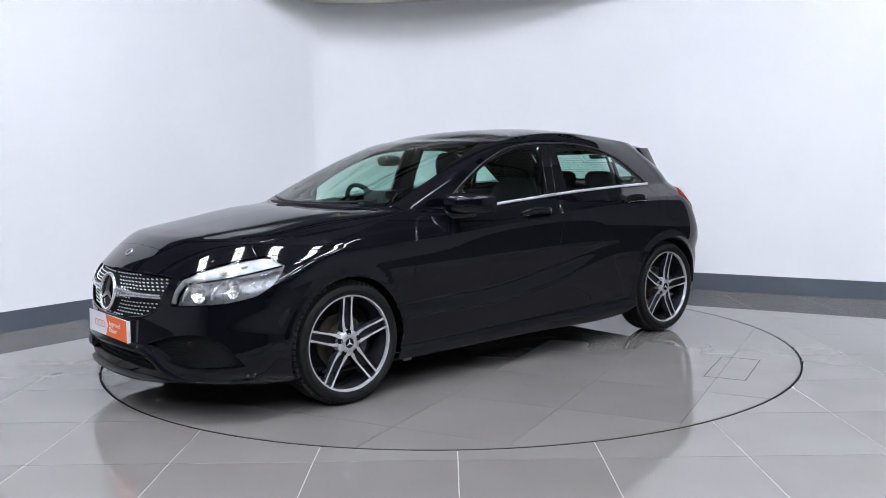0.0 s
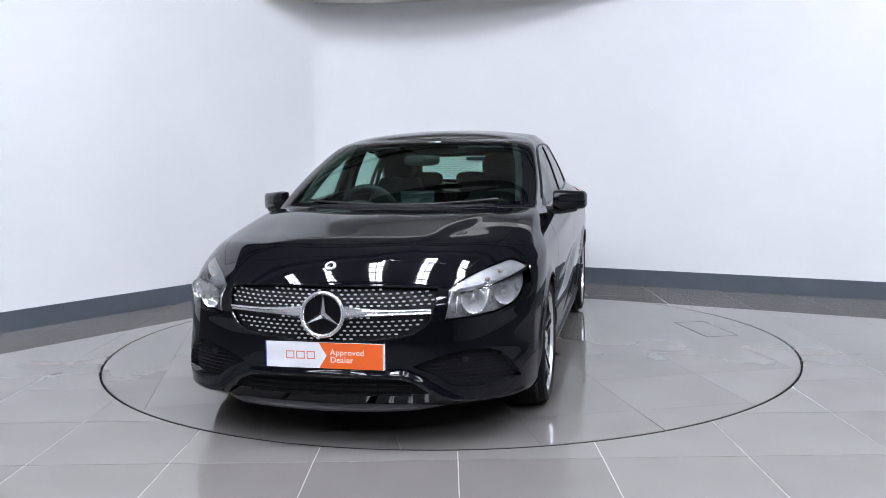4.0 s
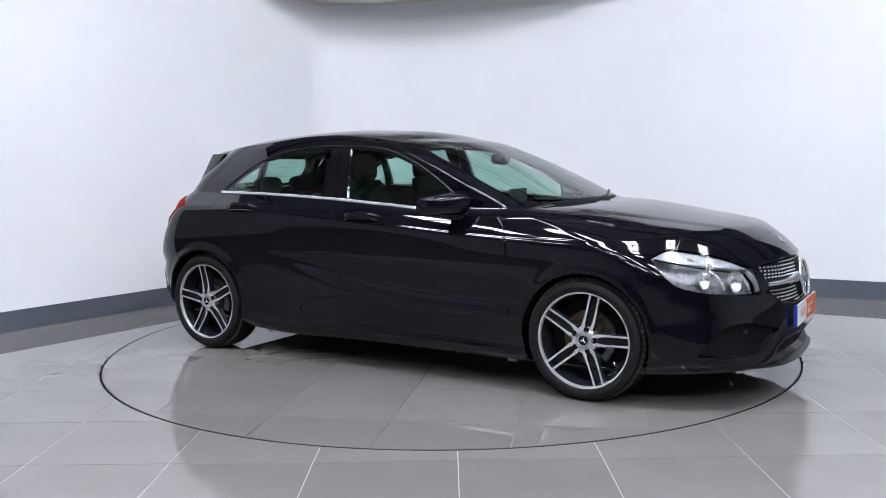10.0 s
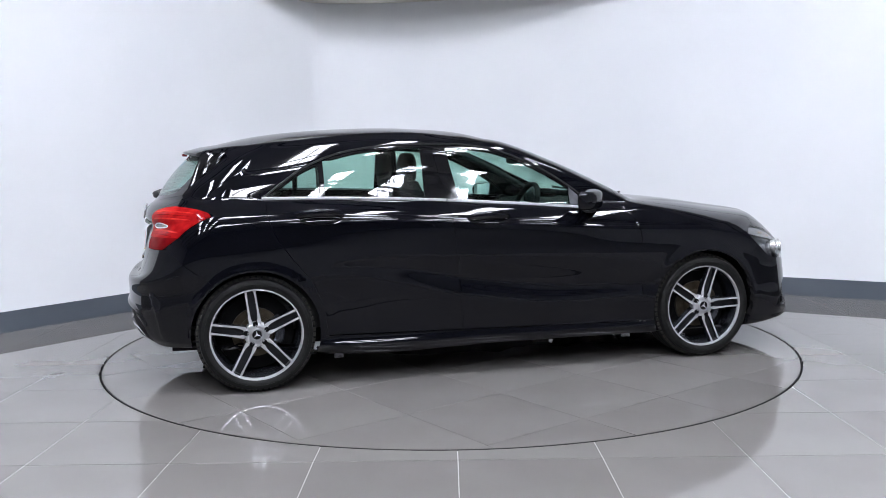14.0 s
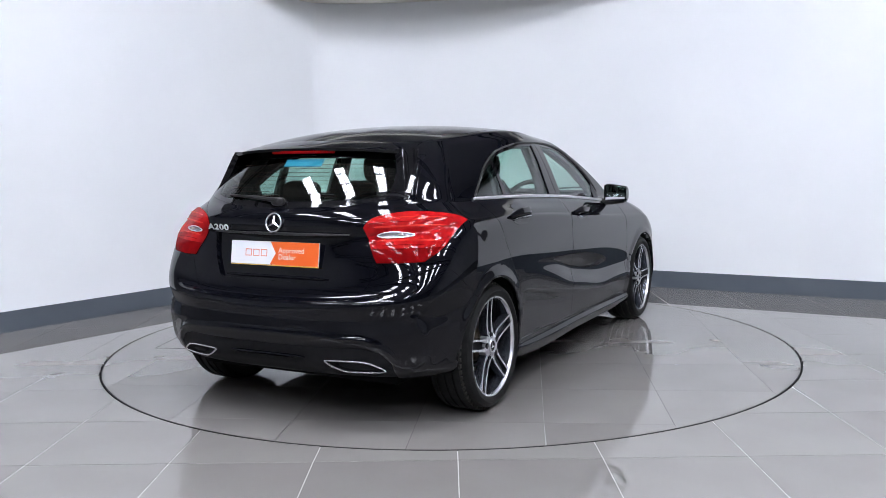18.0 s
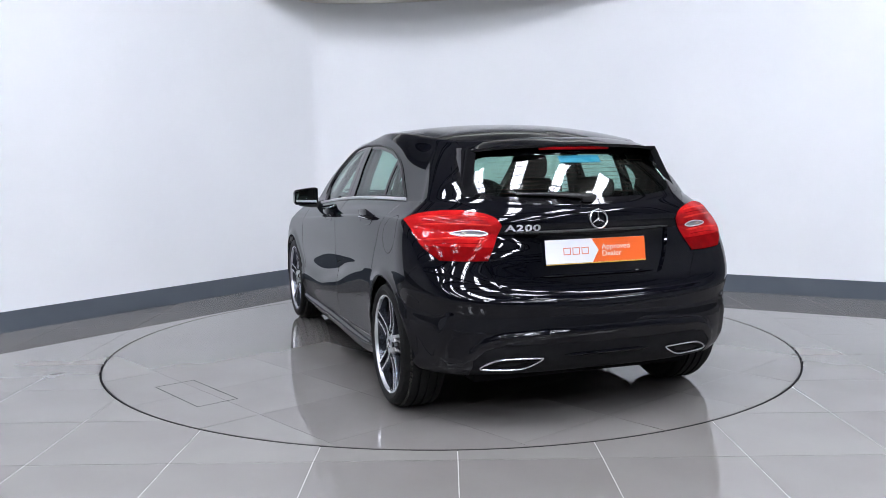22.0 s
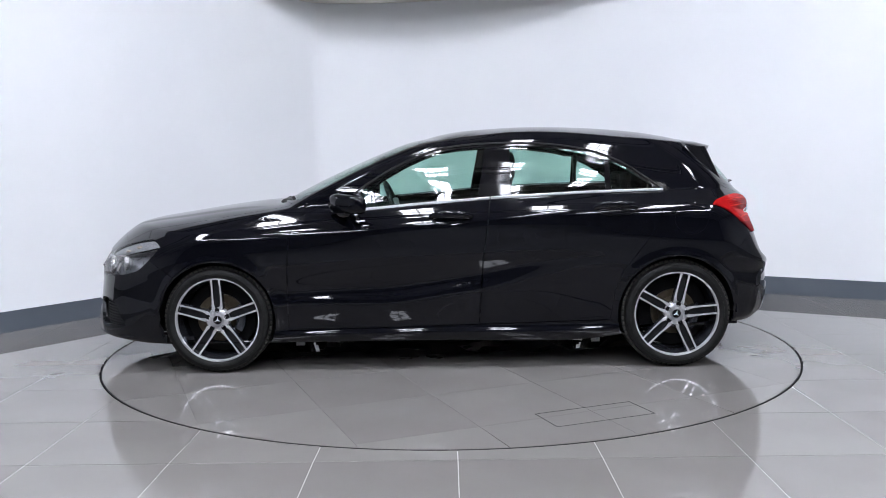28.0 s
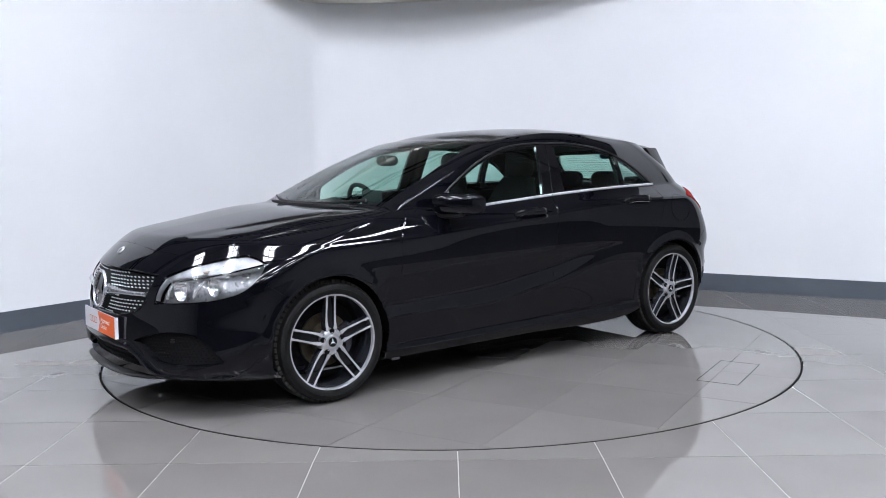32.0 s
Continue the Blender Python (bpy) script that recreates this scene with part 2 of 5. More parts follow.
# unseen floor beyond the bay, darkened to hold down bounced light
ob = part("far_floor", far_tiles, M_FAR_FLOOR, ground, "unseen outer floor, darkened to cut bounce and reflections")
ob["kind"] = "stuff"

table = thing("turntable", pose(0, 0, 0), "round tiled vehicle turntable flush with the floor", "turntable")
bm = bmesh.new()
prism(bm, [((RING - 0.010) * math.cos(2 * math.pi * k / 128), (RING - 0.010) * math.sin(2 * math.pi * k / 128)) for k in range(128)], -0.0195, -0.006)
part("deck", bm, vary(mat("grey_table_joint"), (0.10, 0.097, 0.093), (0.14, 0.136, 0.131), 20.0), table)
bm = bmesh.new()
for k in range(160):
    a0, a1 = 2 * math.pi * k / 160, 2 * math.pi * (k + 1) / 160
    q = [(r * math.cos(a), r * math.sin(a)) for r, a in ((RING - 0.010, a0), (RING - 0.004, a0), (RING - 0.004, a1), (RING - 0.010, a1))]
    prism(bm, q, -0.0195, -0.001)
part("edge_ring", bm, M_GAP, table, "dark steel edge ring")
TURN0, TX, TY = 22.4, 0.0, 0.0
for i in range(-5, 5):
    for j in range(-5, 5):
        cx, cy = TX + (i + 0.5) * TILE, TY + (j + 0.5) * TILE
        h = TILE / 2 - 0.0007
        polys = clip_ring(cx - h, cx + h, cy - h, cy + h, RING - 0.012, True)
        if not polys:
            continue
        me = tile_mesh(polys, (cx, cy), -0.006, 0.0)
        me.materials.append(M_TILE)
        ob = part("tile", me, None, table)
        ob.matrix_local = pose(0, 0, 0, 0, 0, TURN0) @ pose(cx, cy, 0)
bm = bmesh.new()
for x0, x1, y0, y1 in ((-0.27, 0.27, -0.115, -0.110), (-0.27, 0.27, 0.110, 0.115), (-0.27, -0.265, -0.11, 0.11), (0.265, 0.27, -0.11, 0.11)):
    box(bm, x0, x1, y0, y1, -0.004, 0.0006)
ob = part("hatch_seam", bm, M_GAP, table, "dark seam of a small hatch")
ob.matrix_local = pose(-0.70, 1.72, 0, 0, 0, TURN0 - 1)
M_INTAKE = vary(mat("dull_black_intake", Specular_IOR_Level=0.2), (0.005, 0.005, 0.006), (0.009, 0.009, 0.010), 30.0, rough=(0.55, 0.7))
M_BAR = mat("satin_chrome", (0.76, 0.77, 0.80), 0.19, 0.8)
M_PIN = vary(mat("bright_grille_pin", metal=0.5), (0.66, 0.66, 0.69), (0.78, 0.78, 0.80), 50.0, rough=(0.3, 0.4))

# ---- the car: lofted body ----
# x forward from mid-wheelbase, y to the car's left, z up from the ground
AXLE, HUB_Z, HUB_Y = 1.350, 0.319, 0.872


def spline(keys, t):
    """Smooth curve through (t, value) keys, flat-ended cubic (Catmull-Rom on uneven steps)."""
    n = len(keys)
    if t <= keys[0][0]:
        return keys[0][1]
    if t >= keys[-1][0]:
        return keys[-1][1]
    i = next(k for k in range(n - 1) if keys[k + 1][0] >= t)
    (t1, p1), (t2, p2) = keys[i], keys[i + 1]
    d = (p2 - p1) / (t2 - t1)

    def tangent(k):
        if k == 0:
            return (keys[1][1] - keys[0][1]) / (keys[1][0] - keys[0][0])
        if k == n - 1:
            return (keys[-1][1] - keys[-2][1]) / (keys[-1][0] - keys[-2][0])
        a = (keys[k][1] - keys[k - 1][1]) / (keys[k][0] - keys[k - 1][0])
        b = (keys[k + 1][1] - keys[k][1]) / (keys[k + 1][0] - keys[k][0])
        ha, hb = keys[k][0] - keys[k - 1][0], keys[k + 1][0] - keys[k][0]
        return (a * hb + b * ha) / (ha + hb)

    m1, m2 = tangent(i), tangent(i + 1)
    h = t2 - t1
    s = (t - t1) / h
    return (2 * s**3 - 3 * s**2 + 1) * p1 + (s**3 - 2 * s**2 + s) * h * m1 + (3 * s**2 - 2 * s**3) * p2 + (s**3 - s**2) * h * m2


class Ring:
    """A line round half the body, from the nose's middle along the flank to the tail's middle.
    nose: x, depth, squareness; tail: the same; wide: (x, y) along the flank; high: (u, z), u 0..1 nose, 1..2 flank, 2..3 tail."""

    def __init__(self, nose, wide, tail, high):
        self.nose, self.wide, self.tail, self.high = nose, wide, tail, high
        self.x1, self.x2 = nose[0] - nose[1], tail[0] + tail[1]

    def at(self, u):
        z = spline(self.high, u)
        if u <= 1:
            xf, af, n = self.nose
            th, w = u * math.pi / 2, spline(self.wide, -self.x1)
            return Vector((xf - af * (1 - math.cos(th) ** (2 / n)), w * math.sin(th) ** (2 / n), z))
        if u >= 2:
            xr, ar, n = self.tail
            th, w = (3 - u) * math.pi / 2, spline(self.wide, -self.x2)
            return Vector((xr + ar * (1 - max(0, math.cos(th)) ** (2 / n)), w * math.sin(th) ** (2 / n), z))
        x = self.x1 + (self.x2 - self.x1) * (u - 1)
        return Vector((x, spline(self.wide, -x), z))


def side(*pairs):
    return [(-x, y) for x, y in pairs]


LOWER = [
    Ring((2.10, 0.64, 2.4), side((1.4, 0.79), (0, 0.79), (-1.4, 0.78)), (-1.90, 0.45, 2.3), [(0, 0.175), (0.6, 0.19), (1, 0.19), (1.5, 0.185), (1.8, 0.187), (1.92, 0.235), (2, 0.250), (3, 0.262)]),
    Ring((2.185, 0.65, 2.5), side((1.4, 0.846), (0, 0.846), (-1.4, 0.842)), (-1.97, 0.46, 2.4), [(0, 0.170), (0.5, 0.185), (1, 0.175), (1.5, 0.178), (1.8, 0.180), (1.92, 0.230), (2, 0.245), (2.5, 0.250), (3, 0.258)]),
    Ring((2.215, 0.65, 2.55), side((1.4, 0.862), (0.9, 0.870), (0, 0.872), (-0.9, 0.870), (-1.5, 0.858)), (-1.998, 0.475, 2.45), [(0, 0.192), (0.5, 0.204), (1, 0.214), (1.5, 0.226), (1.8, 0.229), (2, 0.268), (2.5, 0.274), (3, 0.292)]),
    Ring((2.235, 0.65, 2.6), side((1.4, 0.862), (0.9, 0.862), (0, 0.862), (-0.9, 0.862), (-1.5, 0.86)), (-2.02, 0.49, 2.5), [(0, 0.215), (0.5, 0.225), (1, 0.245), (1.5, 0.265), (1.8, 0.267), (2, 0.295), (2.5, 0.30), (3, 0.33)]),
    Ring((2.250, 0.66, 2.4), side((1.4, 0.876), (0.9, 0.880), (0.3, 0.882), (-0.4, 0.882), (-0.9, 0.885), (-1.5, 0.882)), (-2.045, 0.51, 2.5), [(0, 0.30), (0.5, 0.31), (1, 0.375), (1.27, 0.412), (1.41, 0.410), (1.52, 0.462), (1.57, 0.482), (1.70, 0.565), (1.77, 0.600), (1.87, 0.565), (2, 0.53), (2.4, 0.46), (3, 0.43)]),
    Ring((2.250, 0.69, 2.32), side((1.4, 0.878), (0.9, 0.868), (0.3, 0.863), (-0.2, 0.867), (-0.5, 0.880), (-0.9, 0.887), (-1.5, 0.885)), (-2.045, 0.52, 2.5), [(0, 0.42), (0.5, 0.42), (1, 0.455), (1.27, 0.480), (1.41, 0.500), (1.52, 0.545), (1.57, 0.570), (1.66, 0.632), (1.77, 0.660), (2, 0.60), (2.4, 0.545), (3, 0.52)]),
    Ring((2.240, 0.715, 2.30), side((1.4, 0.883), (0.9, 0.885), (0.3, 0.886), (-0.4, 0.886), (-0.9, 0.889), (-1.5, 0.888)), (-2.038, 0.50, 2.7), [(0, 0.55), (0.5, 0.54), (1, 0.585), (1.27, 0.636), (1.38, 0.660), (1.52, 0.668), (1.65, 0.680), (1.77, 0.705), (2, 0.67), (2.4, 0.622), (3, 0.598)]),
    Ring((2.230, 0.735, 2.25), side((1.4, 0.884), (0.9, 0.886), (0, 0.888), (-0.9, 0.891), (-1.5, 0.888)), (-1.984, 0.44, 2.8), [(0, 0.66), (0.5, 0.635), (1, 0.69), (1.27, 0.755), (1.5, 0.780), (1.75, 0.80), (2, 0.775), (2.4, 0.705), (2.7, 0.636), (3, 0.615)]),
    Ring((2.152, 0.71, 2.03), side((1.4, 0.876), (0.9, 0.880), (0, 0.888), (-0.9, 0.882), (-1.5, 0.868)), (-1.938, 0.42, 2.6), [(0, 0.764), (0.4, 0.750), (0.7, 0.738), (1, 0.775), (1.2, 0.808), (1.5, 0.872), (1.75, 0.925), (2, 0.915), (2.4, 0.84), (3, 0.78)]),
    Ring((2.02, 0.69, 2.0), side((1.35, 0.858), (0.9, 0.866), (0, 0.874), (-0.9, 0.866), (-1.5, 0.848)), (-1.920, 0.42, 2.3), [(0, 0.855), (0.5, 0.848), (0.8, 0.820), (1, 0.822), (1.2, 0.842), (1.5, 0.902), (1.75, 0.945), (2, 0.955), (2.4, 0.91), (3, 0.88)]),
    Ring((1.935, 0.655, 2.0), side((1.30, 0.849), (0.9, 0.858), (0, 0.868), (-0.9, 0.859), (-1.5, 0.834)), (-1.926, 0.42, 2.27), [(0, 0.875), (0.5, 0.869), (0.8, 0.842), (1, 0.841), (1.2, 0.859), (1.5, 0.915), (1.75, 0.954), (2, 0.965), (2.4, 0.929), (3, 0.902)]),
    Ring((1.74, 0.56, 2.0), side((1.18, 0.826), (0.9, 0.838), (0, 0.854), (-0.9, 0.842), (-1.5, 0.804)), (-1.935, 0.42, 2.2), [(0, 0.905), (0.5, 0.900), (0.8, 0.883), (1, 0.880), (1.2, 0.892), (1.5, 0.940), (1.75, 0.972), (2, 0.985), (2.4, 0.965), (3, 0.945)]),
    Ring((1.38, 0.38, 2.0), side((1.0, 0.797), (0.9, 0.801), (0, 0.830), (-0.9, 0.808), (-1.5, 0.762)), (-1.920, 0.42, 2.1), [(0, 0.957), (0.5, 0.952), (0.8, 0.936), (1, 0.935), (1.2, 0.940), (1.5, 0.975), (1.75, 1.000), (2, 1.015), (2.4, 1.005), (3, 0.990)]),
    Ring((1.06, 0.20, 2.0), side((0.86, 0.760), (0.6, 0.769), (0, 0.803), (-0.9, 0.780), (-1.5, 0.724)), (-1.885, 0.40, 2.0), [(0, 0.985), (0.6, 0.978), (1, 0.970), (1.2, 0.972), (1.5, 1.004), (1.75, 1.026), (2, 1.042), (2.4, 1.045), (3, 1.020)]),
]
CABIN = [
    LOWER[-1],
    Ring((0.83, 0.22, 2.0), side((0.61, 0.742), (0.4, 0.747), (-0.3, 0.766), (-0.9, 0.747), (-1.44, 0.686)), (-1.825, 0.385, 2.0), [(0, 1.100), (0.6, 1.096), (1, 1.088), (1.3, 1.106), (1.5, 1.112), (2, 1.130), (3, 1.110)]),
    Ring((0.57, 0.22, 2.0), side((0.34, 0.706), (0.1, 0.713), (-0.3, 0.722), (-0.9, 0.700), (-1.36, 0.643)), (-1.755, 0.395, 2.0), [(0, 1.218), (0.6, 1.216), (1, 1.207), (1.3, 1.225), (1.5, 1.228), (2, 1.215), (3, 1.200)]),
    Ring((0.25, 0.22, 2.0), side((0.02, 0.646), (-0.1, 0.651), (-0.3, 0.655), (-0.9, 0.628), (-1.28, 0.585)), (-1.680, 0.40, 2.0), [(0, 1.345), (0.6, 1.339), (1, 1.332), (1.3, 1.350), (1.5, 1.350), (2, 1.303), (3, 1.276)]),
    Ring((0.13, 0.22, 2.0), side((-0.09, 0.580), (-0.3, 0.594), (-0.9, 0.575), (-1.2, 0.555)), (-1.655, 0.45, 2.0), [(0, 1.372), (0.6, 1.366), (1, 1.371), (1.3, 1.397), (1.5, 1.395), (2, 1.347), (3, 1.306)]),
]
ROOF_MID = [(-0.3, 1.310), (-0.13, 1.372), (0.0, 1.404), (0.3, 1.434), (0.65, 1.441), (1.0, 1.426), (1.4, 1.382), (1.66, 1.330)]


def roof_rings():
    """Rings that shrink from the roof's edge to its spine."""
    edge = CABIN[-1]
    out = []
    for k in (0.8, 0.55, 0.3, 0.0):
        def at(u, k=k):
            p = edge.at(u)
            x = -0.55 + (p.x + 0.55) * (0.35 + 0.65 * k)
            y = p.y * k
            lift = p.z - spline(ROOF_MID, -p.x)
            return Vector((x, y, spline(ROOF_MID, -x) + lift * k**2.2))
        out.append(at)
    return out


def loft(bm, lines, us, steps, store):
    """A smooth sheet through the lines; returns the grid of vertices."""
    grid = []
    for u in us:
        pts = [l(u) for l in lines]
        t = [0.0]
        for a, b in zip(pts, pts[1:]):
            t.append(t[-1] + max((b - a).length, 1e-4) ** 0.5)
        row = []
        for i in range(len(pts) - 1):
            for k in range(steps[i]):
                tt = t[i] + (t[i + 1] - t[i]) * k / steps[i]
                row.append(Vector([spline([(t[j], pts[j][c]) for j in range(max(0, i - 1), min(len(pts), i + 3))], tt) for c in range(3)]))
        row.append(pts[-1])
        grid.append(row)
    rows = [[bm.verts.new(p) for p in row] for row in grid]
    for a, b in zip(rows, rows[1:]):
        for i in range(len(a) - 1):
            f = bm.faces.new((a[i], a[i + 1], b[i + 1], b[i]))
            f[store] = 0
    return rows


def chain(*spans):
    out = []
    for a, b, n in spans:
        out += [a + (b - a) * k / n for k in range(n)]
    return out + [spans[-1][1]]


US = chain((0, 1, 84), (1, 2, 84), (2, 3, 60))
shell = bmesh.new()
REGION = shell.faces.layers.int.new("region")
loft(shell, [r.at for r in LOWER], US, [5, 8, 8, 14, 14, 12] + [6] * 10, REGION)
loft(shell, [r.at for r in CABIN], US, [6] * 4, REGION)
loft(shell, [CABIN[-1].at] + roof_rings(), US, [4] * 4, REGION)
for v in shell.verts:
    if abs(v.co.y) < 1e-4:
        v.co.y = 0.0
bmesh.ops.remove_doubles(shell, verts=shell.verts[:], dist=0.0004)
bmesh.ops.recalc_face_normals(shell, faces=shell.faces[:])
shell.normal_update()


def off_line(a, b, line):
    """The distance of (a, b) from a line of points."""
    best = 9.0
    for (a0, b0), (a1, b1) in zip(line, line[1:]):
        da, db = a1 - a0, b1 - b0
        f = min(1.0, max(0.0, ((a - a0) * da + (b - b0) * db) / (da * da + db * db)))
        best = min(best, math.hypot(a - a0 - f * da, b - b0 - f * db))
    return best


def ease(f):
    f = min(1.0, max(0.0, f))
    return f * f * (3 - 2 * f)


# pressed creases: the front bumper's winged edge, the rear bumper's sweep and corner blades, the bonnet's dome, the arch lips
WING_EDGE = [(0.0, 0.338), (0.345, 0.334), (0.418, 0.300), (0.487, 0.252), (0.545, 0.222), (0.605, 0.209), (0.740, 0.205), (0.812, 0.206)]
TAIL_SWEEP = [(0.0, 0.453), (0.255, 0.452), (0.512, 0.439), (0.578, 0.418), (0.634, 0.363), (0.660, 0.270)]
TAIL_BLADE = [(0.724, 0.540), (0.753, 0.461), (0.759, 0.380), (0.749, 0.290)]
creased = []
for v in shell.verts:
    x, y, z = v.co
    n, move = v.normal, Vector()
    out = Vector((n.x, n.y, n.z * 0.3))
    if x > 1.60 and z < 0.46:
        d = off_line(y, z, WING_EDGE)
        move += out * (0.017 * math.exp(-(d / 0.012) ** 2) * ease((x - 1.80) / 0.12) if d < 0.06 else 0)
    elif x < -1.55 and z < 0.60:
        d, e = off_line(y, z, TAIL_SWEEP), off_line(y, z, TAIL_BLADE)
        move += out * (0.011 * math.exp(-(d / 0.012) ** 2) + 0.012 * math.exp(-(e / 0.012) ** 2)) * ease((z - 0.29) / 0.06)
    if y > 0.80 and z < 0.75:
        for hub in (AXLE, -AXLE):
            r = math.hypot(x - hub, z - HUB_Z)
            if r < 0.48:
                move.y += 0.010 * math.exp(-((r - 0.352) / 0.022) ** 2) * ease((z - 0.22) / 0.1)
    if 1.02 < x < 2.05 and n.z > 0.4 and z > 0.7:
        dome = 0.60 - 0.24 * (x - 1.05) / 0.90
        move.z += 0.006 * ease((dome - y) / 0.09 + 0.5) * ease((x - 1.04) / 0.22) * ease((2.04 - x) / 0.16)
    creased.append(move)
for v, move in zip(shell.verts, creased):
    if abs(v.co.y) < 1e-5:
        move.y = 0.0
    v.co += move


def inside(poly, a, b):
    c = False
    for (x0, y0), (x1, y1) in zip(poly, poly[1:] + poly[:1]):
        if (y0 > b) != (y1 > b) and a < (x1 - x0) * (b - y0) / (y1 - y0) + x0:
            c = not c
    return c


NAMES = ["body"]


def cut(name, poly, plane, test, within=None):
    """Cut the shell along a closed outline drawn in the side view (xz), front view (yz) or plan (xy), and give the faces inside a region."""
    ia, ib = {"xz": (0, 2), "yz": (1, 2), "xy": (0, 1)}[plane]
    NAMES.append(name)
    rid = len(NAMES) - 1
    ok_ids = None if within is None else {NAMES.index(n) for n in within}
    a0, a1 = min(p[0] for p in poly), max(p[0] for p in poly)
    b0, b1 = min(p[1] for p in poly), max(p[1] for p in poly)

    def fits(f):
        if ok_ids is not None and f[REGION] not in ok_ids:
            return False
        c = f.calc_center_median()
        return test(c, f.normal)

    def spread(f, i):
        v = [q.co[i] for q in f.verts]
        return min(v), max(v)

    pool = []
    for f in shell.faces:
        m0, m1 = spread(f, ia)
        if m1 < a0 or m0 > a1:
            continue
        m0, m1 = spread(f, ib)
        if m1 < b0 or m0 > b1 or not fits(f):
            continue
        pool.append(f)
    pool = set(pool)
    for (p0, q0), (p1, q1) in zip(poly, poly[1:] + poly[:1]):
        if abs(p0 - p1) + abs(q0 - q1) < 1e-6:
            continue
        lo_a, hi_a, lo_b, hi_b = min(p0, p1) - 1e-4, max(p0, p1) + 1e-4, min(q0, q1) - 1e-4, max(q0, q1) + 1e-4
        sel = []
        for f in pool:
            m0, m1 = spread(f, ia)
            if m1 < lo_a or m0 > hi_a:
                continue
            m0, m1 = spread(f, ib)
            if m1 < lo_b or m0 > hi_b:
                continue
            sel.append(f)
        if not sel:
            continue
        co, no = [0, 0, 0], [0, 0, 0]
        co[ia], co[ib] = p0, q0
        no[ia], no[ib] = q1 - q0, -(p1 - p0)
        geom = list({e for f in sel for e in f.edges} | {v for f in sel for v in f.verts} | set(sel))
        done = bmesh.ops.bisect_plane(shell, geom=geom, dist=1e-5, plane_co=co, plane_no=Vector(no).normalized())
        pool |= {g for g in done["geom"] if isinstance(g, bmesh.types.BMFace)}
        pool = {f for f in pool if f.is_valid}
    for f in pool:
        c = f.calc_center_median()
        if inside(poly, c[ia], c[ib]):
            f[REGION] = rid


def oval(cx, cy, rx, ry, n=40, p=2.0):
    out = []
    for k in range(n):
        a = 2 * math.pi * k / n
        c, s = math.cos(a), math.sin(a)
        out.append((cx + rx * math.copysign(abs(c) ** (2 / p), c), cy + ry * math.copysign(abs(s) ** (2 / p), s)))
    return out


def smooth_poly(pts, n=6, closed=True):
    """Round an outline: Catmull-Rom through its points; a point given twice stays sharp."""
    out, m = [], len(pts)
    for i in range(m if closed else m - 1):
        p0, p1, p2, p3 = pts[(i - 1) % m], pts[i], pts[(i + 1) % m], pts[(i + 2) % m]
        if not closed:
            p0, p3 = pts[max(i - 1, 0)], pts[min(i + 2, m - 1)]
        if p1 == p2:
            continue
        for k in range(n):
            t = k / n
            out.append(tuple(0.5 * ((2 * b) + (c - a) * t + (2 * a - 5 * b + 4 * c - d) * t * t + (3 * b - a - 3 * c + d) * t**3) for a, b, c, d in zip(p0, p1, p2, p3)))
    if not closed:
        out.append(pts[-1])
    return out


def flank(c, n):
    return c.y > 0.45 and abs(n.y) > 0.25


def nose(c, n):
    return c.x > 1.3 and n.x > 0.10


def tail(c, n):
    return c.x < -1.3 and n.x < -0.10


# openings and panels of the flank
DLO_TOP = [(0.640, 0.958), (0.498, 1.078), (0.294, 1.202), (0.092, 1.286), (-0.042, 1.316), (-0.209, 1.331), (-0.359, 1.333), (-0.576, 1.328), (-0.843, 1.290), (-1.044, 1.216), (-1.178, 1.130), (-1.300, 1.040)]
DLO = smooth_poly(DLO_TOP, 4, False)


def belt(x):
    return spline([(-0.70, 0.935), (-0.55, 0.946), (0.27, 1.010), (0.8, 1.034), (1.31, 1.044)], -x)


cut("wheel_arch", oval(AXLE, HUB_Z, 0.343, 0.343, 48), "xz", flank)
cut("wheel_arch", oval(-AXLE, HUB_Z, 0.343, 0.343, 48), "xz", flank)
cut("frame", DLO + [(x, belt(x)) for x in (-1.25, -1.0, -0.6, -0.2, 0.2, 0.5, 0.6)], "xz", flank)


def dlo_inner(x0, x1, lift=0.022, drop=0.012, lean0=0.0, lean1=0.0):
    """The glass within the frame between two uprights (x0 ahead of x1)."""
    upper = [(x, z - lift) for x, z in DLO if x1 < x - lean1 * (z - 1.2) and x - lean0 * (z - 1.2) < x0]
    first = (x0 + lean0 * (upper[0][1] - 1.2), upper[0][1])
    last = (x1 + lean1 * (upper[-1][1] - 1.2), upper[-1][1])
    low = [(x0 + lean0 * (belt(x0) - 1.2), belt(x0) + drop)] + [(x0 + (x1 - x0) * k / 5, belt(x0 + (x1 - x0) * k / 5) + drop) for k in range(1, 5)] + [(x1 + lean1 * (belt(x1) - 1.2), belt(x1) + drop)]
    return [first] + upper + [last] + low[::-1]


cut("front_door_glass", dlo_inner(0.50, -0.225, lean1=-0.17), "xz", flank, ["frame"])
cut("rear_door_glass", dlo_inner(-0.388, -0.950), "xz", flank, ["frame"])
cut("quarter_glass", dlo_inner(-0.978, -1.262), "xz", flank, ["frame"])
cut("front_door", [(0.930, 0.250), (0.928, 0.60), (0.912, 0.80), (0.885, 0.872), (0.835, 0.925), (0.74, 0.965), (0.64, 0.962), (0.5, 0.952), (-0.262, 1.008), (-0.238, 0.82), (-0.218, 0.68), (-0.190, 0.272)], "xz", flank, ["body"])
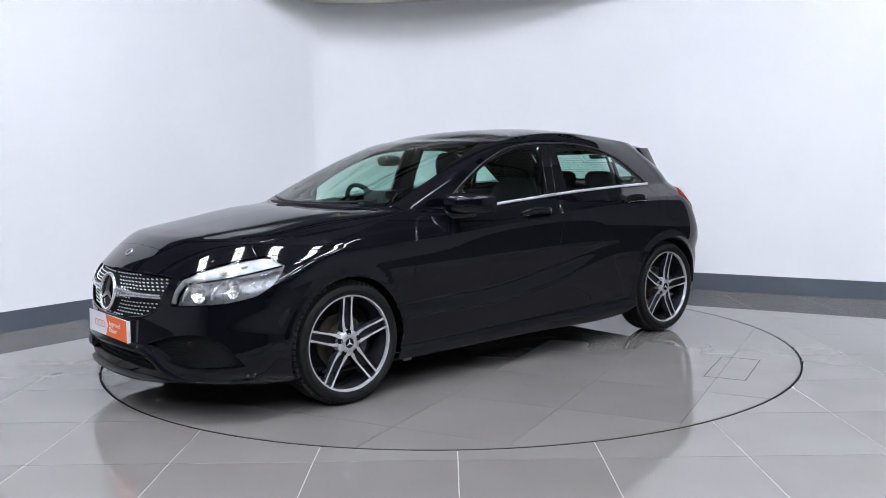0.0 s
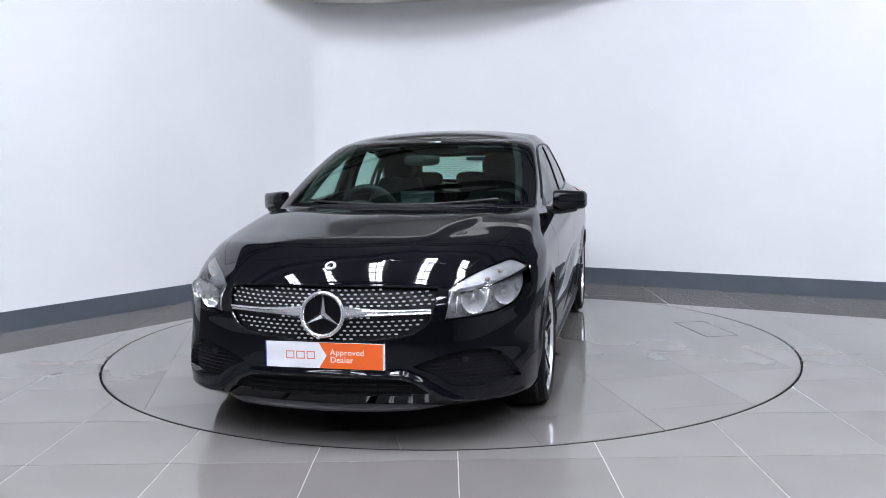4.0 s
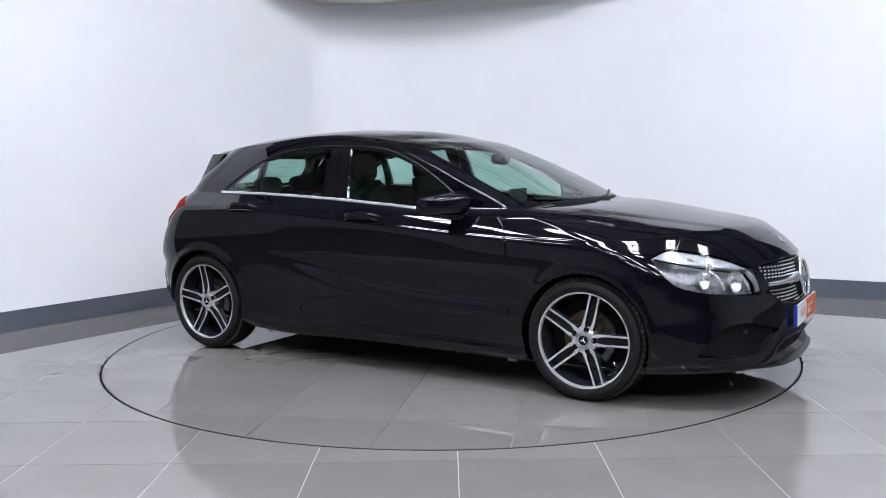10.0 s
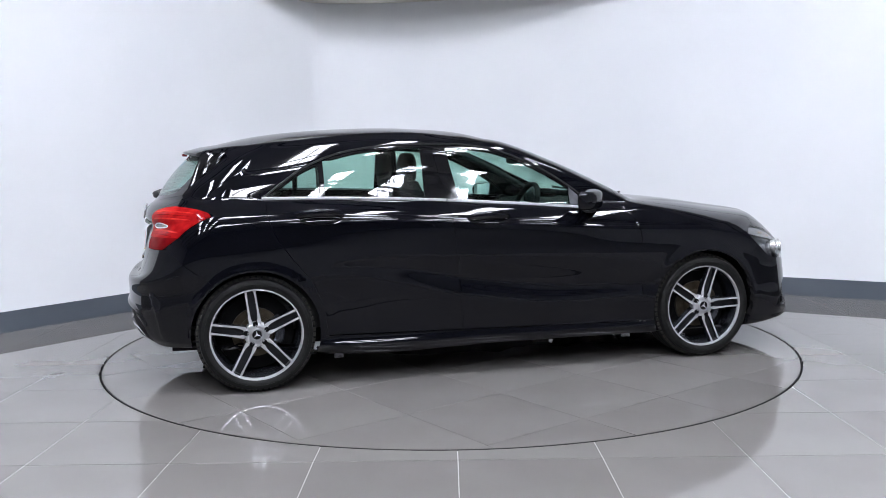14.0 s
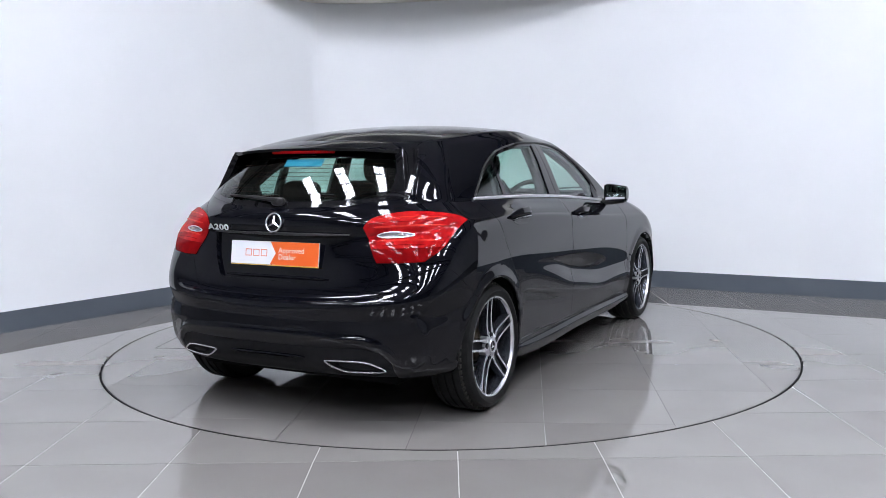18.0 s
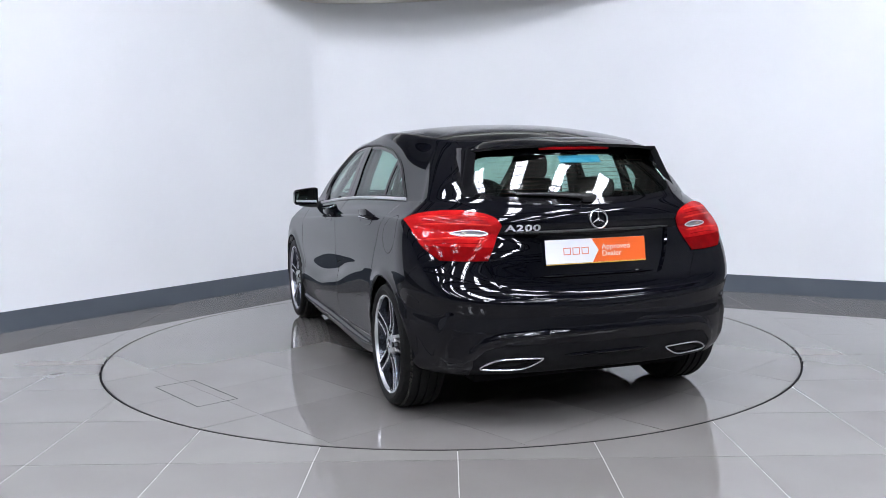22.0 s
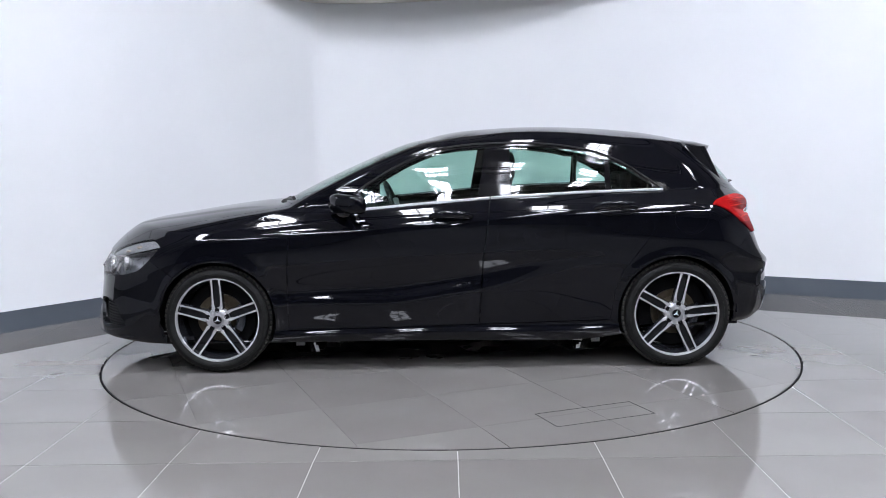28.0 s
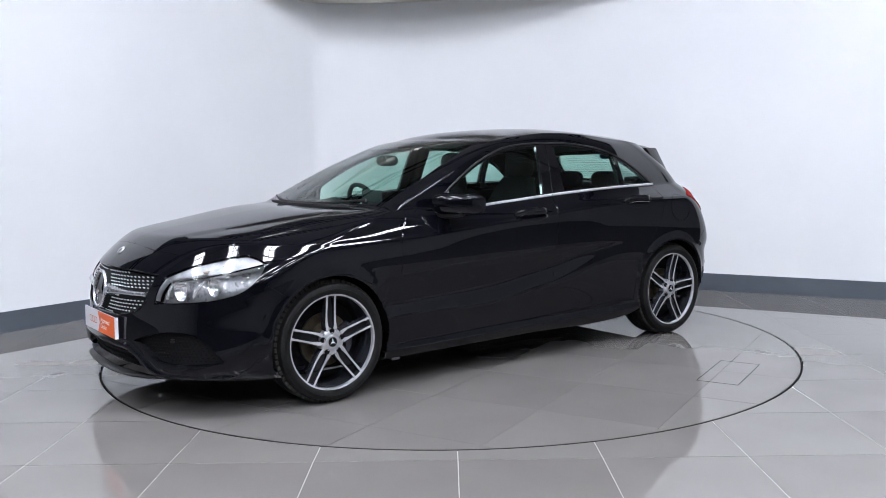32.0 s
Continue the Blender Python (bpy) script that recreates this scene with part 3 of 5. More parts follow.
cut("rear_door", [(-0.1945, 0.273), (-0.2225, 0.68), (-0.2425, 0.82), (-0.2665, 1.009), (-0.7, 1.034), (-1.27, 1.046), (-1.274, 0.951), (-1.22, 0.82), (-1.14, 0.71), (-1.056, 0.607), (-0.990, 0.47), (-0.962, 0.289)], "xz", flank, ["body"])
cut("sill", [(1.02, 0.10), (1.02, 0.247), (0.0, 0.266), (-1.05, 0.288), (-1.05, 0.10)], "xz", flank, ["body"])
cut("fuel_flap", oval(-1.430, 0.880, 0.098, 0.092, 28), "xz", flank, ["body"])
# lamps
HEAD = smooth_poly([(2.140, 0.560), (2.140, 0.560), (2.125, 0.620), (2.090, 0.680), (2.060, 0.702), (1.988, 0.735), (1.892, 0.764), (1.790, 0.784), (1.735, 0.786), (1.682, 0.750), (1.682, 0.750), (1.735, 0.688), (1.810, 0.622), (1.875, 0.597), (1.965, 0.578), (2.070, 0.566)], 4)
cut("headlamp", HEAD, "xz", lambda c, n: c.y > 0.4 and c.x > 1.5, ["body"])
cut("lamp_upper", [(2.20, 0.672), (2.074, 0.687), (1.938, 0.710), (1.787, 0.733), (1.66, 0.748), (1.66, 0.85), (2.20, 0.85)], "xz", lambda c, n: c.y > 0.4 and c.x > 1.5, ["headlamp"])
TAIL = smooth_poly([(0.463, 0.937), (0.463, 0.937), (0.487, 0.970), (0.541, 0.992), (0.639, 1.005), (0.742, 0.996), (0.800, 0.980), (0.838, 0.957), (0.838, 0.957), (0.826, 0.900), (0.807, 0.843), (0.750, 0.786), (0.750, 0.786), (0.640, 0.780), (0.543, 0.780), (0.543, 0.780), (0.502, 0.850)], 4)
cut("tail_lamp", TAIL, "yz", lambda c, n: c.x < -1.5 and c.y > 0.3, ["body"])
cut("tail_clear", smooth_poly([(0.525, 0.902), (0.548, 0.914), (0.60, 0.919), (0.65, 0.914), (0.683, 0.901), (0.65, 0.893), (0.60, 0.890), (0.550, 0.891)], 3), "yz", lambda c, n: c.x < -1.5 and c.y > 0.3, ["tail_lamp"])
cut("tail_low", [(0.40, 0.835), (0.90, 0.852), (0.90, 0.70), (0.40, 0.70)], "yz", lambda c, n: c.x < -1.5 and c.y > 0.3, ["tail_lamp"])
# tail
cut("tailgate", [(-0.01, 0.600), (0.343, 0.606), (0.45, 0.620), (0.505, 0.665), (0.562, 0.775), (0.512, 0.86), (0.475, 0.945), (0.515, 0.990), (0.60, 1.035), (0.628, 1.060), (0.585, 1.20), (0.560, 1.268), (-0.01, 1.280)], "yz", tail, ["body"])
cut("glass_border", [(-0.01, 1.022), (0.30, 1.032), (0.58, 1.066), (0.606, 1.080), (0.575, 1.19), (0.548, 1.262), (-0.01, 1.272)], "yz", tail, ["tailgate"])
cut("rear_glass", smooth_poly([(-0.02, 1.052), (-0.02, 1.052), (0.30, 1.058), (0.46, 1.072), (0.515, 1.10), (0.50, 1.19), (0.465, 1.245), (0.30, 1.260), (-0.02, 1.263), (-0.02, 1.263)], 4), "yz", tail, ["glass_border"])
cut("plate_recess", smooth_poly([(-0.02, 0.905), (-0.02, 0.905), (0.30, 0.905), (0.412, 0.898), (0.412, 0.898), (0.375, 0.78), (0.340, 0.700), (0.325, 0.690), (0.325, 0.690), (0.2, 0.684), (-0.02, 0.682), (-0.02, 0.682)], 3), "yz", tail, ["tailgate"])
cut("rear_bumper", [(-1.40, 0.02), (-1.40, 0.56), (-1.57, 0.600), (-1.70, 0.700), (-1.79, 0.79), (-2.4, 0.79), (-2.4, 0.02)], "xz", lambda c, n: c.x < -1.3, ["body"])
cut("diffuser", [(-0.02, 0.398), (0.30, 0.400), (0.50, 0.400), (0.58, 0.380), (0.63, 0.330), (0.63, 0.18), (-0.02, 0.18)], "yz", lambda c, n: c.x < -1.6, ["rear_bumper"])
# nose
cut("bonnet", smooth_poly([(2.075, -0.02), (2.075, -0.02), (2.055, 0.30), (1.955, 0.585), (1.955, 0.585), (1.75, 0.668), (1.40, 0.712), (1.05, 0.712), (0.92, 0.69), (0.92, 0.69), (0.985, 0.50), (1.04, 0.25), (1.052, -0.02), (1.052, -0.02)], 4), "xy", lambda c, n: n.z > 0.3 and c.x > 0.85, ["body"])
GRILLE = smooth_poly([(-0.02, 0.714), (-0.02, 0.714), (0.30, 0.710), (0.478, 0.698), (0.478, 0.698), (0.474, 0.63), (0.448, 0.56), (0.385, 0.511), (0.234, 0.486), (-0.02, 0.475), (-0.02, 0.475)], 4)
cut("grille", GRILLE, "yz", nose, ["body"])
cut("front_bumper", [(2.5, 0.02), (1.50, 0.02), (1.50, 0.55), (1.60, 0.577), (1.70, 0.645), (1.78, 0.71), (1.78, 0.90), (2.5, 0.90)], "xz", lambda c, n: c.x > 1.3, ["body"])
cut("lower_grille", [(-0.02, 0.322), (0.25, 0.320), (0.345, 0.315), (0.396, 0.293), (0.456, 0.250), (0.482, 0.216), (0.21, 0.212), (-0.02, 0.210)], "yz", nose, ["front_bumper"])
cut("side_intake", smooth_poly([(0.385, 0.371), (0.385, 0.371), (0.490, 0.408), (0.600, 0.429), (0.690, 0.424), (0.748, 0.390), (0.790, 0.325), (0.810, 0.282), (0.810, 0.282), (0.720, 0.274), (0.600, 0.276), (0.535, 0.288), (0.474, 0.332)], 3), "yz", nose, ["front_bumper"])
cut("windscreen", [(1.05, -0.02), (1.035, 0.3), (0.97, 0.52), (0.885, 0.676), (0.60, 0.655), (0.33, 0.608), (0.10, 0.545), (0.17, 0.35), (0.218, -0.02)], "xy", lambda c, n: n.z > 0.2 and c.z > 0.9, ["body"])
cut("roof", [(0.190, -0.02), (0.142, 0.35), (0.065, 0.505), (-0.30, 0.545), (-0.90, 0.538), (-1.50, 0.50), (-1.60, 0.3), (-1.635, -0.02)], "xy", lambda c, n: n.z > 0.3 and c.z > 1.2, ["body"])
cut("wing", [(0.9345, 0.02), (0.9325, 0.60), (0.9165, 0.80), (0.8895, 0.874), (0.8395, 0.929), (0.80, 1.05), (2.4, 1.05), (2.4, 0.02)], "xz", lambda c, n: c.y > 0.3, ["body"])
shell.normal_update()


def panel(name, regions, material, parent, sign=1, both=False, flange=0.010, gap=0.0016, shift=0.0, label="", lip=None):
    """One body panel: its piece of the shell with a small gap round it and its edge turned inwards. sign -1: the other flank."""
    ids = {k for k, n in enumerate(NAMES) if n in regions}
    faces = [f for f in shell.faces if f[REGION] in ids]
    verts, index, co, no, polys = [], {}, [], [], []
    push = {}
    rim_edges = []
    for f in faces:
        for e in f.edges:
            if sum(g[REGION] in ids for g in e.link_faces) == 1 and not all(abs(v.co.y) < 1e-5 for v in e.verts):
                t = (e.verts[1].co - e.verts[0].co)
                n = f.normal.cross(t).normalized()
                if n.dot(f.calc_center_median() - e.verts[0].co) < 0:
                    n = -n
                for v in e.verts:
                    push[v] = push.get(v, Vector()) + n
                rim_edges.append((e, f))
    for s in ((1, -1) if both else (sign,)):
        index.clear()
        for f in faces:
            loop = []
            for v in f.verts:
                if v not in index:
                    p = v.co.copy()
                    if v in push and push[v].length > 1e-6:
                        d = push[v].normalized()
                        if abs(v.co.y) < 1e-5:
                            d.y = 0
                        p += d * gap
                    p -= v.normal * shift
                    n = v.normal.copy()
                    if abs(v.co.y) < 1e-5:
                        n.y = 0
                    index[v] = len(co)
                    co.append((p.x, p.y * s, p.z))
                    no.append((n.x, n.y * s, n.z))
                loop.append(index[v])
            polys.append(loop if s > 0 else loop[::-1])
        if flange:
            low = {}
            for e, f in rim_edges:
                q = []
                for v in e.verts:
                    if v not in low:
                        p = Vector(co[index[v]])
                        n = Vector(no[index[v]])
                        low[v] = len(co)
                        co.append(tuple(p - n * flange))
                        no.append(tuple(n))
                    q.append(v)
                a, b = q
                # same turn as the face that owns the edge
                vs = list(f.verts)
                k = vs.index(a)
                if vs[(k + 1) % len(vs)] is not b:
                    a, b = b, a
                quad = [index[b], index[a], low[a], low[b]]
                polys.append(quad if s > 0 else quad[::-1])
    if both:
        # join the halves on the middle plane
        first, remap = {}, {}
        for i, p in enumerate(co):
            if abs(p[1]) < 1e-6:
                key = (round(p[0], 5), round(p[2], 5))
                if key in first:
                    remap[i] = first[key]
                else:
                    first[key] = i
        polys = [[remap.get(i, i) for i in p] for p in polys]
        polys = [p for p in polys if len(set(p)) == len(p)]
    me = bpy.data.meshes.new(name)
    me.from_pydata(co, [], polys)
    for p in me.polygons:
        p.use_smooth = True
    me.normals_split_custom_set_from_vertices(no)
    me.materials.append(material)
    ob = new(name, me)
    ob.parent = parent
    if label:
        ob["label"] = label
    return ob


from mathutils.bvhtree import BVHTree

M_RED = vary(mat("red_lens", rough=0.2, Coat_Weight=0.35, Coat_Roughness=0.02, Specular_IOR_Level=0.0), (0.24, 0.004, 0.006), (0.40, 0.010, 0.010), 18.0)
M_BRIGHTRED = vary(mat("bright_red_lens", rough=0.2, Coat_Weight=0.35, Coat_Roughness=0.02, Specular_IOR_Level=0.0), (0.50, 0.020, 0.016), (0.64, 0.035, 0.026), 30.0)
M_DEEPRED = vary(mat("deep_red_lens", rough=0.2, Coat_Weight=0.16, Coat_Roughness=0.02, Specular_IOR_Level=0.0), (0.13, 0.002, 0.003), (0.19, 0.003, 0.004), 14.0)
M_CLEARLENS = pane("clear_lens", (0.95, 0.955, 0.96), 0.01, 1.25)
M_BEZEL = vary(mat("lamp_bezel_grey", metal=0.35), (0.20, 0.205, 0.215), (0.25, 0.255, 0.265), 5.0, rough=(0.22, 0.35))
M_BOWL = vary(mat("bright_reflector", metal=0.75), (0.74, 0.745, 0.75), (0.84, 0.845, 0.85), 12.0, rough=(0.16, 0.26))
M_AMBER = mat("amber_bulb_glass", (0.44, 0.37, 0.31), 0.2)
M_STRIP = vary(mat("faceted_silver", metal=0.75), (0.22, 0.225, 0.235), (0.36, 0.365, 0.38), 22.0, rough=(0.38, 0.55), bump=0.10, bump_scale=60)
M_SAIL = vary(mat("satin_grey_plate"), (0.050, 0.051, 0.060), (0.066, 0.067, 0.076), 20.0, rough=(0.4, 0.5))
M_WHITE = mat("white_plate", (0.78, 0.78, 0.82), 0.3)
M_ORANGE = mat("orange_plate", (0.82, 0.13, 0.02), 0.3)
M_LOGO = mat("red_orange_print", (0.70, 0.20, 0.13), 0.4)
M_PRINT = mat("white_print", (0.85, 0.82, 0.78), 0.4)
M_YELLOW = mat("yellow_plate_edge", (0.65, 0.42, 0.05), 0.4)
M_BLUE = mat("blue_sticker", (0.06, 0.35, 0.62), 0.3)
M_BLUE_BAND = mat("deep_blue_band", (0.008, 0.03, 0.26), 0.3)
M_SCREEN = mat("grey_screen", (0.045, 0.05, 0.055), 0.2)

skin = BVHTree.FromBMesh(shell)


def on_nose(y, z):
    """Where the nose's skin lies, and its outward normal."""
    p, n, _, _ = skin.ray_cast(Vector((3, abs(y), z)), Vector((-1, 0, 0)))
    if y < 0:
        p, n = Vector((p.x, -p.y, p.z)), Vector((n.x, -n.y, n.z))
    return p, n if n.x > 0 else -n


def on_tail(y, z):
    p, n, _, _ = skin.ray_cast(Vector((-3, abs(y), z)), Vector((1, 0, 0)))
    if y < 0:
        p, n = Vector((p.x, -p.y, p.z)), Vector((n.x, -n.y, n.z))
    return p, n if n.x < 0 else -n


def on_flank(x, z, s=1):
    p, n, _, _ = skin.ray_cast(Vector((x, 3, z)), Vector((0, -1, 0)))
    n = n if n.y > 0 else -n
    return Vector((p.x, p.y * s, p.z)), Vector((n.x, n.y * s, n.z))


def tube(bm, pts, r, sides=8, closed=False, flat=1.0, up=Vector((0, 0, 1))):
    """A bar along a line of points; r is a number or one for each point, flat squeezes it."""
    rings, n = [], len(pts)
    for i, p in enumerate(pts):
        a = pts[(i - 1) % n] if closed or i else pts[0]
        b = pts[(i + 1) % n] if closed or i < n - 1 else pts[-1]
        t = (b - a).normalized()
        u = (up - t * up.dot(t))
        u = u.normalized() if u.length > 1e-4 else t.orthogonal().normalized()
        w = t.cross(u)
        rr = r[i] if isinstance(r, (list, tuple)) else r
        rings.append([bm.verts.new(p + (u * math.cos(2 * math.pi * k / sides) * rr + w * math.sin(2 * math.pi * k / sides) * rr * flat)) for k in range(sides)])
    for i in range(n if closed else n - 1):
        a, b = rings[i], rings[(i + 1) % n]
        for k in range(sides):
            bm.faces.new((a[k], a[(k + 1) % sides], b[(k + 1) % sides], b[k]))
    if not closed:
        bm.faces.new(rings[0][::-1]), bm.faces.new(rings[-1])


def lathe(bm, profile, n=48, axis="y", m=None):
    """Turn (radius, along) pairs round an axis; returns nothing."""
    rings = []
    for r, h in profile:
        row = []
        for k in range(n):
            a = 2 * math.pi * k / n
            p = Vector((r * math.cos(a), h, r * math.sin(a))) if axis == "y" else Vector((h, r * math.cos(a), r * math.sin(a)))
            row.append(bm.verts.new(m @ p if m else p))
        rings.append(row)
    for a, b in zip(rings, rings[1:]):
        for k in range(n):
            bm.faces.new((a[k], a[(k + 1) % n], b[(k + 1) % n], b[k]))


def disc_cap(bm, r, h, n=32, m=None):
    vs = [Vector((r * math.cos(2 * math.pi * k / n), h, r * math.sin(2 * math.pi * k / n))) for k in range(n)]
    bm.faces.new([bm.verts.new(m @ v if m else v) for v in vs])


def blob(bm, centre, size, seg=16, power=2.6):
    """A rounded block (superellipsoid)."""
    def se(w, p):
        return math.copysign(abs(w) ** (2 / p), w)
    rows = []
    for i in range(seg // 2 + 1):
        ph = -math.pi / 2 + math.pi * i / (seg // 2)
        rows.append([bm.verts.new((centre[0] + size[0] * se(math.cos(ph), power) * se(math.cos(2 * math.pi * k / seg), power), centre[1] + size[1] * se(math.cos(ph), power) * se(math.sin(2 * math.pi * k / seg), power), centre[2] + size[2] * se(math.sin(ph), power))) for k in range(seg)])
    for a, b in zip(rows, rows[1:]):
        for k in range(seg):
            bm.faces.new((a[k], a[(k + 1) % seg], b[(k + 1) % seg], b[k]))
    bmesh.ops.remove_doubles(bm, verts=bm.verts[:], dist=1e-5)


def sheet(bm, outline, at, thick):
    """A thin plate of an outline (a, b), placed by at(a, b) -> point, normal, with the thickness along the normal."""
    top_v, low_v = [], []
    for a, b in outline:
        p, n = at(a, b)
        top_v.append(bm.verts.new(p + n * thick))
        low_v.append(bm.verts.new(p - n * 0.004))
    bm.faces.new(top_v)
    k = len(top_v)
    for i in range(k):
        bm.faces.new((top_v[i], low_v[i], low_v[(i + 1) % k], top_v[(i + 1) % k]))


car = thing("car", pose(0, 0, 0), "glossy black five-door hatchback car with silver alloy wheels", "car")
panel("roof", ["roof"], M_PAINT, car, both=True)
bonnet = panel("bonnet", ["bonnet"], M_PAINT, car, both=True)
front_bumper = panel("front_bumper", ["front_bumper"], M_PAINT, car, both=True, flange=0.045)
rear_bumper = panel("rear_bumper", ["rear_bumper"], M_PAINT, car, both=True, flange=0.014)
# dull black stands in for the shade a steeper downward tilt would mirror
panel("diffuser", ["diffuser"], M_INTAKE, rear_bumper, both=True, flange=0.004, gap=0.0006, shift=0.004, label="diffuser in dull black for its shaded underside")
tailgate = panel("tailgate", ["tailgate"], M_PAINT, car, both=True, flange=0.020)
panel("plate_recess", ["plate_recess"], M_PAINT, tailgate, both=True, flange=0, gap=0, shift=0.017, label="black hollow round the plate")
panel("glass_border", ["glass_border"], M_GLOSS, tailgate, both=True, flange=0.004, gap=0.0004, label="gloss black glass edge")
panel("rear_glass", ["rear_glass"], M_DARKGLASS, tailgate, both=True, flange=0, gap=0, label="dark tinted rear window")
windscreen = panel("windscreen", ["windscreen"], M_GLASS, car, both=True, flange=0, gap=0.001, label="green tinted windscreen")
grille = panel("grille_back", ["grille"], M_INTAKE, front_bumper, both=True, flange=0.0, gap=0.0, shift=0.026, label="gloss black grille backing")
panel("lower_grille", ["lower_grille"], M_INTAKE, front_bumper, both=True, flange=0, gap=0, shift=0.045, label="black lower air intake")

for s in (1, -1):
    panel("body_side", ["body"] if s > 0 else ["body", "fuel_flap"], M_PAINT, car, s)
    panel("wing", ["wing"], M_PAINT, car, s)
    panel("sill", ["sill"], M_PAINT, car, s)
    if s > 0:
        panel("fuel_flap", ["fuel_flap"], M_PAINT, car, s)
    intake = panel("side_intake", ["side_intake"], M_INTAKE, front_bumper, s, flange=0, gap=0, shift=0.034, label="black mesh side intake")
    # fine honeycomb bars in the side intake
    bm = bmesh.new()
    for k in range(9):
        z = 0.292 + k * 0.016
        for j in range(20):
            y = 0.45 + j * 0.0175 + (k % 2) * 0.008
            if inside([(0.42, 0.370), (0.50, 0.402), (0.60, 0.420), (0.69, 0.414), (0.74, 0.380), (0.795, 0.288), (0.60, 0.284), (0.54, 0.294), (0.48, 0.334)], y, z):
                p, n = on_nose(y, z)
                p = p - n * 0.030
                box(bm, p.x - 0.003, p.x + 0.003, (y - 0.0065), (y + 0.0065), z - 0.0012, z + 0.0012)
    for v in bm.verts:
        v.co.y *= s
    ob = part("intake_mesh", bm, M_GLOSS, front_bumper)
    ob["kind"] = "stuff"
    p, n = on_nose(0.60 * s, 0.385)
    bm = bmesh.new()
    lathe(bm, [(0.0001, 0.0), (0.011, 0.0), (0.012, -0.002), (0.012, -0.03)], 16, "x", Matrix.Translation(p - n * 0.026))
    part("parking_sensor", bm, M_TRIM, front_bumper)
    # doors
    for nm in ("front_door", "rear_door"):
        door = panel(nm, [nm], M_PAINT, car, s)
        panel("window_glass", [nm + "_glass"], M_GLASS, door, s, flange=0, gap=0, shift=0.004, label="green tinted window glass")
        x0, x1, zz = (0.090, -0.160, 0.903) if nm == "front_door" else (-0.868, -1.115, 0.940)
        xm = (x0 + x1) / 2
        # pull bar, over a flat dark oval that paints the shaded hollow behind it
        bm = bmesh.new()
        line = []
        for k in range(13):
            x = x0 + (x1 - x0) * k / 12
            q, nn = on_flank(x, zz + 0.004, s)
            bulge = 0.034 * (1 - abs(2 * k / 12 - 1) ** 4)
            line.append(q + nn * (0.002 + bulge))
        tube(bm, line, [0.012 + 0.010 * (1 - abs(2 * k / 12 - 1) ** 3) for k in range(13)], 12, flat=0.5)
        part("handle", bm, M_PAINT, door, "gloss black pull handle", smooth=True)
        bm = bmesh.new()
        sheet(bm, oval(xm, zz - 0.006, 0.118, 0.036, 28, 2.4), lambda a, b: on_flank(a, b, s), 0.0012)
        part("handle_shade", bm, M_GLOSS, door, "dark oval plate as the shade behind the handle")
        bm = bmesh.new()
        line = []
        for k in range(9):
            x = x0 - 0.02 + (x1 - x0 + 0.04) * k / 8
            q, nn = on_flank(x, zz - 0.010, s)
            line.append(q + nn * (0.010 + 0.020 * (1 - abs(2 * k / 8 - 1) ** 4)))
        tube(bm, line, 0.0022, 6)
        part("handle_trim", bm, M_CHROME, door, "thin chrome strip under the handle", smooth=True)
        # bright belt strip
        bm = bmesh.new()
        a, b = (0.560, -0.262) if nm == "front_door" else (-0.268, -1.292)
        line = []
        for k in range(25):
            x = a + (b - a) * k / 24
            q, nn = on_flank(x, belt(x), s)
            line.append(q + nn * 0.004)
        tube(bm, line, 0.0085, 8, flat=0.55)
        part("belt_strip", bm, M_PIN, door, "bright chrome belt strip", smooth=True)
        # pillar cover
        bm = bmesh.new()
        a = [(-0.232, -0.318), (-0.322, -0.380)][nm == "rear_door"]
        quad = [(a[0] - 0.17 * (1.03 - 1.2) * (nm == "front_door"), 1.022), (a[0] - 0.17 * (1.31 - 1.2) * (nm == "front_door"), 1.318), (a[1] - (0.0 if nm == "rear_door" else 0.006), 1.318), (a[1] + (0.0 if nm == "rear_door" else 0.046), 1.022)]
        if nm == "rear_door":
            quad = [(-0.278, 1.022), (-0.328, 1.318), (-0.384, 1.318), (-0.384, 1.024)]
        grid = []
        for i in range(13):
            f = i / 12
            a0, a1 = [(quad[j][0] + (quad[k][0] - quad[j][0]) * f, quad[j][1] + (quad[k][1] - quad[j][1]) * f) for j, k in ((0, 1), (3, 2))]
            row = []
            for k in range(-1, 6):
                g = min(max(k / 4, 0), 1)
                q, nn = on_flank(a0[0] + (a1[0] - a0[0]) * g, a0[1] + (a1[1] - a0[1]) * g, s)
                row.append(bm.verts.new(q + nn * (0.0025 if 0 <= k <= 4 else -0.004)))
            grid.append(row)
        for r0, r1 in zip(grid, grid[1:]):
            for k in range(6):
                bm.faces.new((r0[k], r0[k + 1], r1[k + 1], r1[k]))
        part("pillar_cover", bm, M_GLOSS, door, "gloss black pillar cover", smooth=True, angle=40)
    panel("window_frame", ["frame"], M_GLOSS, car, s, flange=0.02, gap=0, label="gloss black window frame")
    panel("quarter_glass", ["quarter_glass"], M_DARKGLASS, car, s, flange=0, gap=0, shift=0.003, label="small dark quarter window")
    bm = bmesh.new()
    tube(bm, [on_flank(x, z - 0.004, s)[0] + on_flank(x, z, s)[1] * 0.003 for x, z in DLO[2:-1]], 0.0055, 6)
    part("window_surround", bm, M_TRIM, car, "satin grey strip round the side windows", smooth=True)
    # corner plate ahead of the front window
    bm = bmesh.new()
    sheet(bm, [(0.612, 0.968), (0.500, 1.064), (0.500, 1.010), (0.500, 0.964), (0.560, 0.962)], lambda a, b: on_flank(a, b, s), 0.002)
    part("corner_plate", bm, M_SAIL, car, "satin grey corner plate by the mirror")
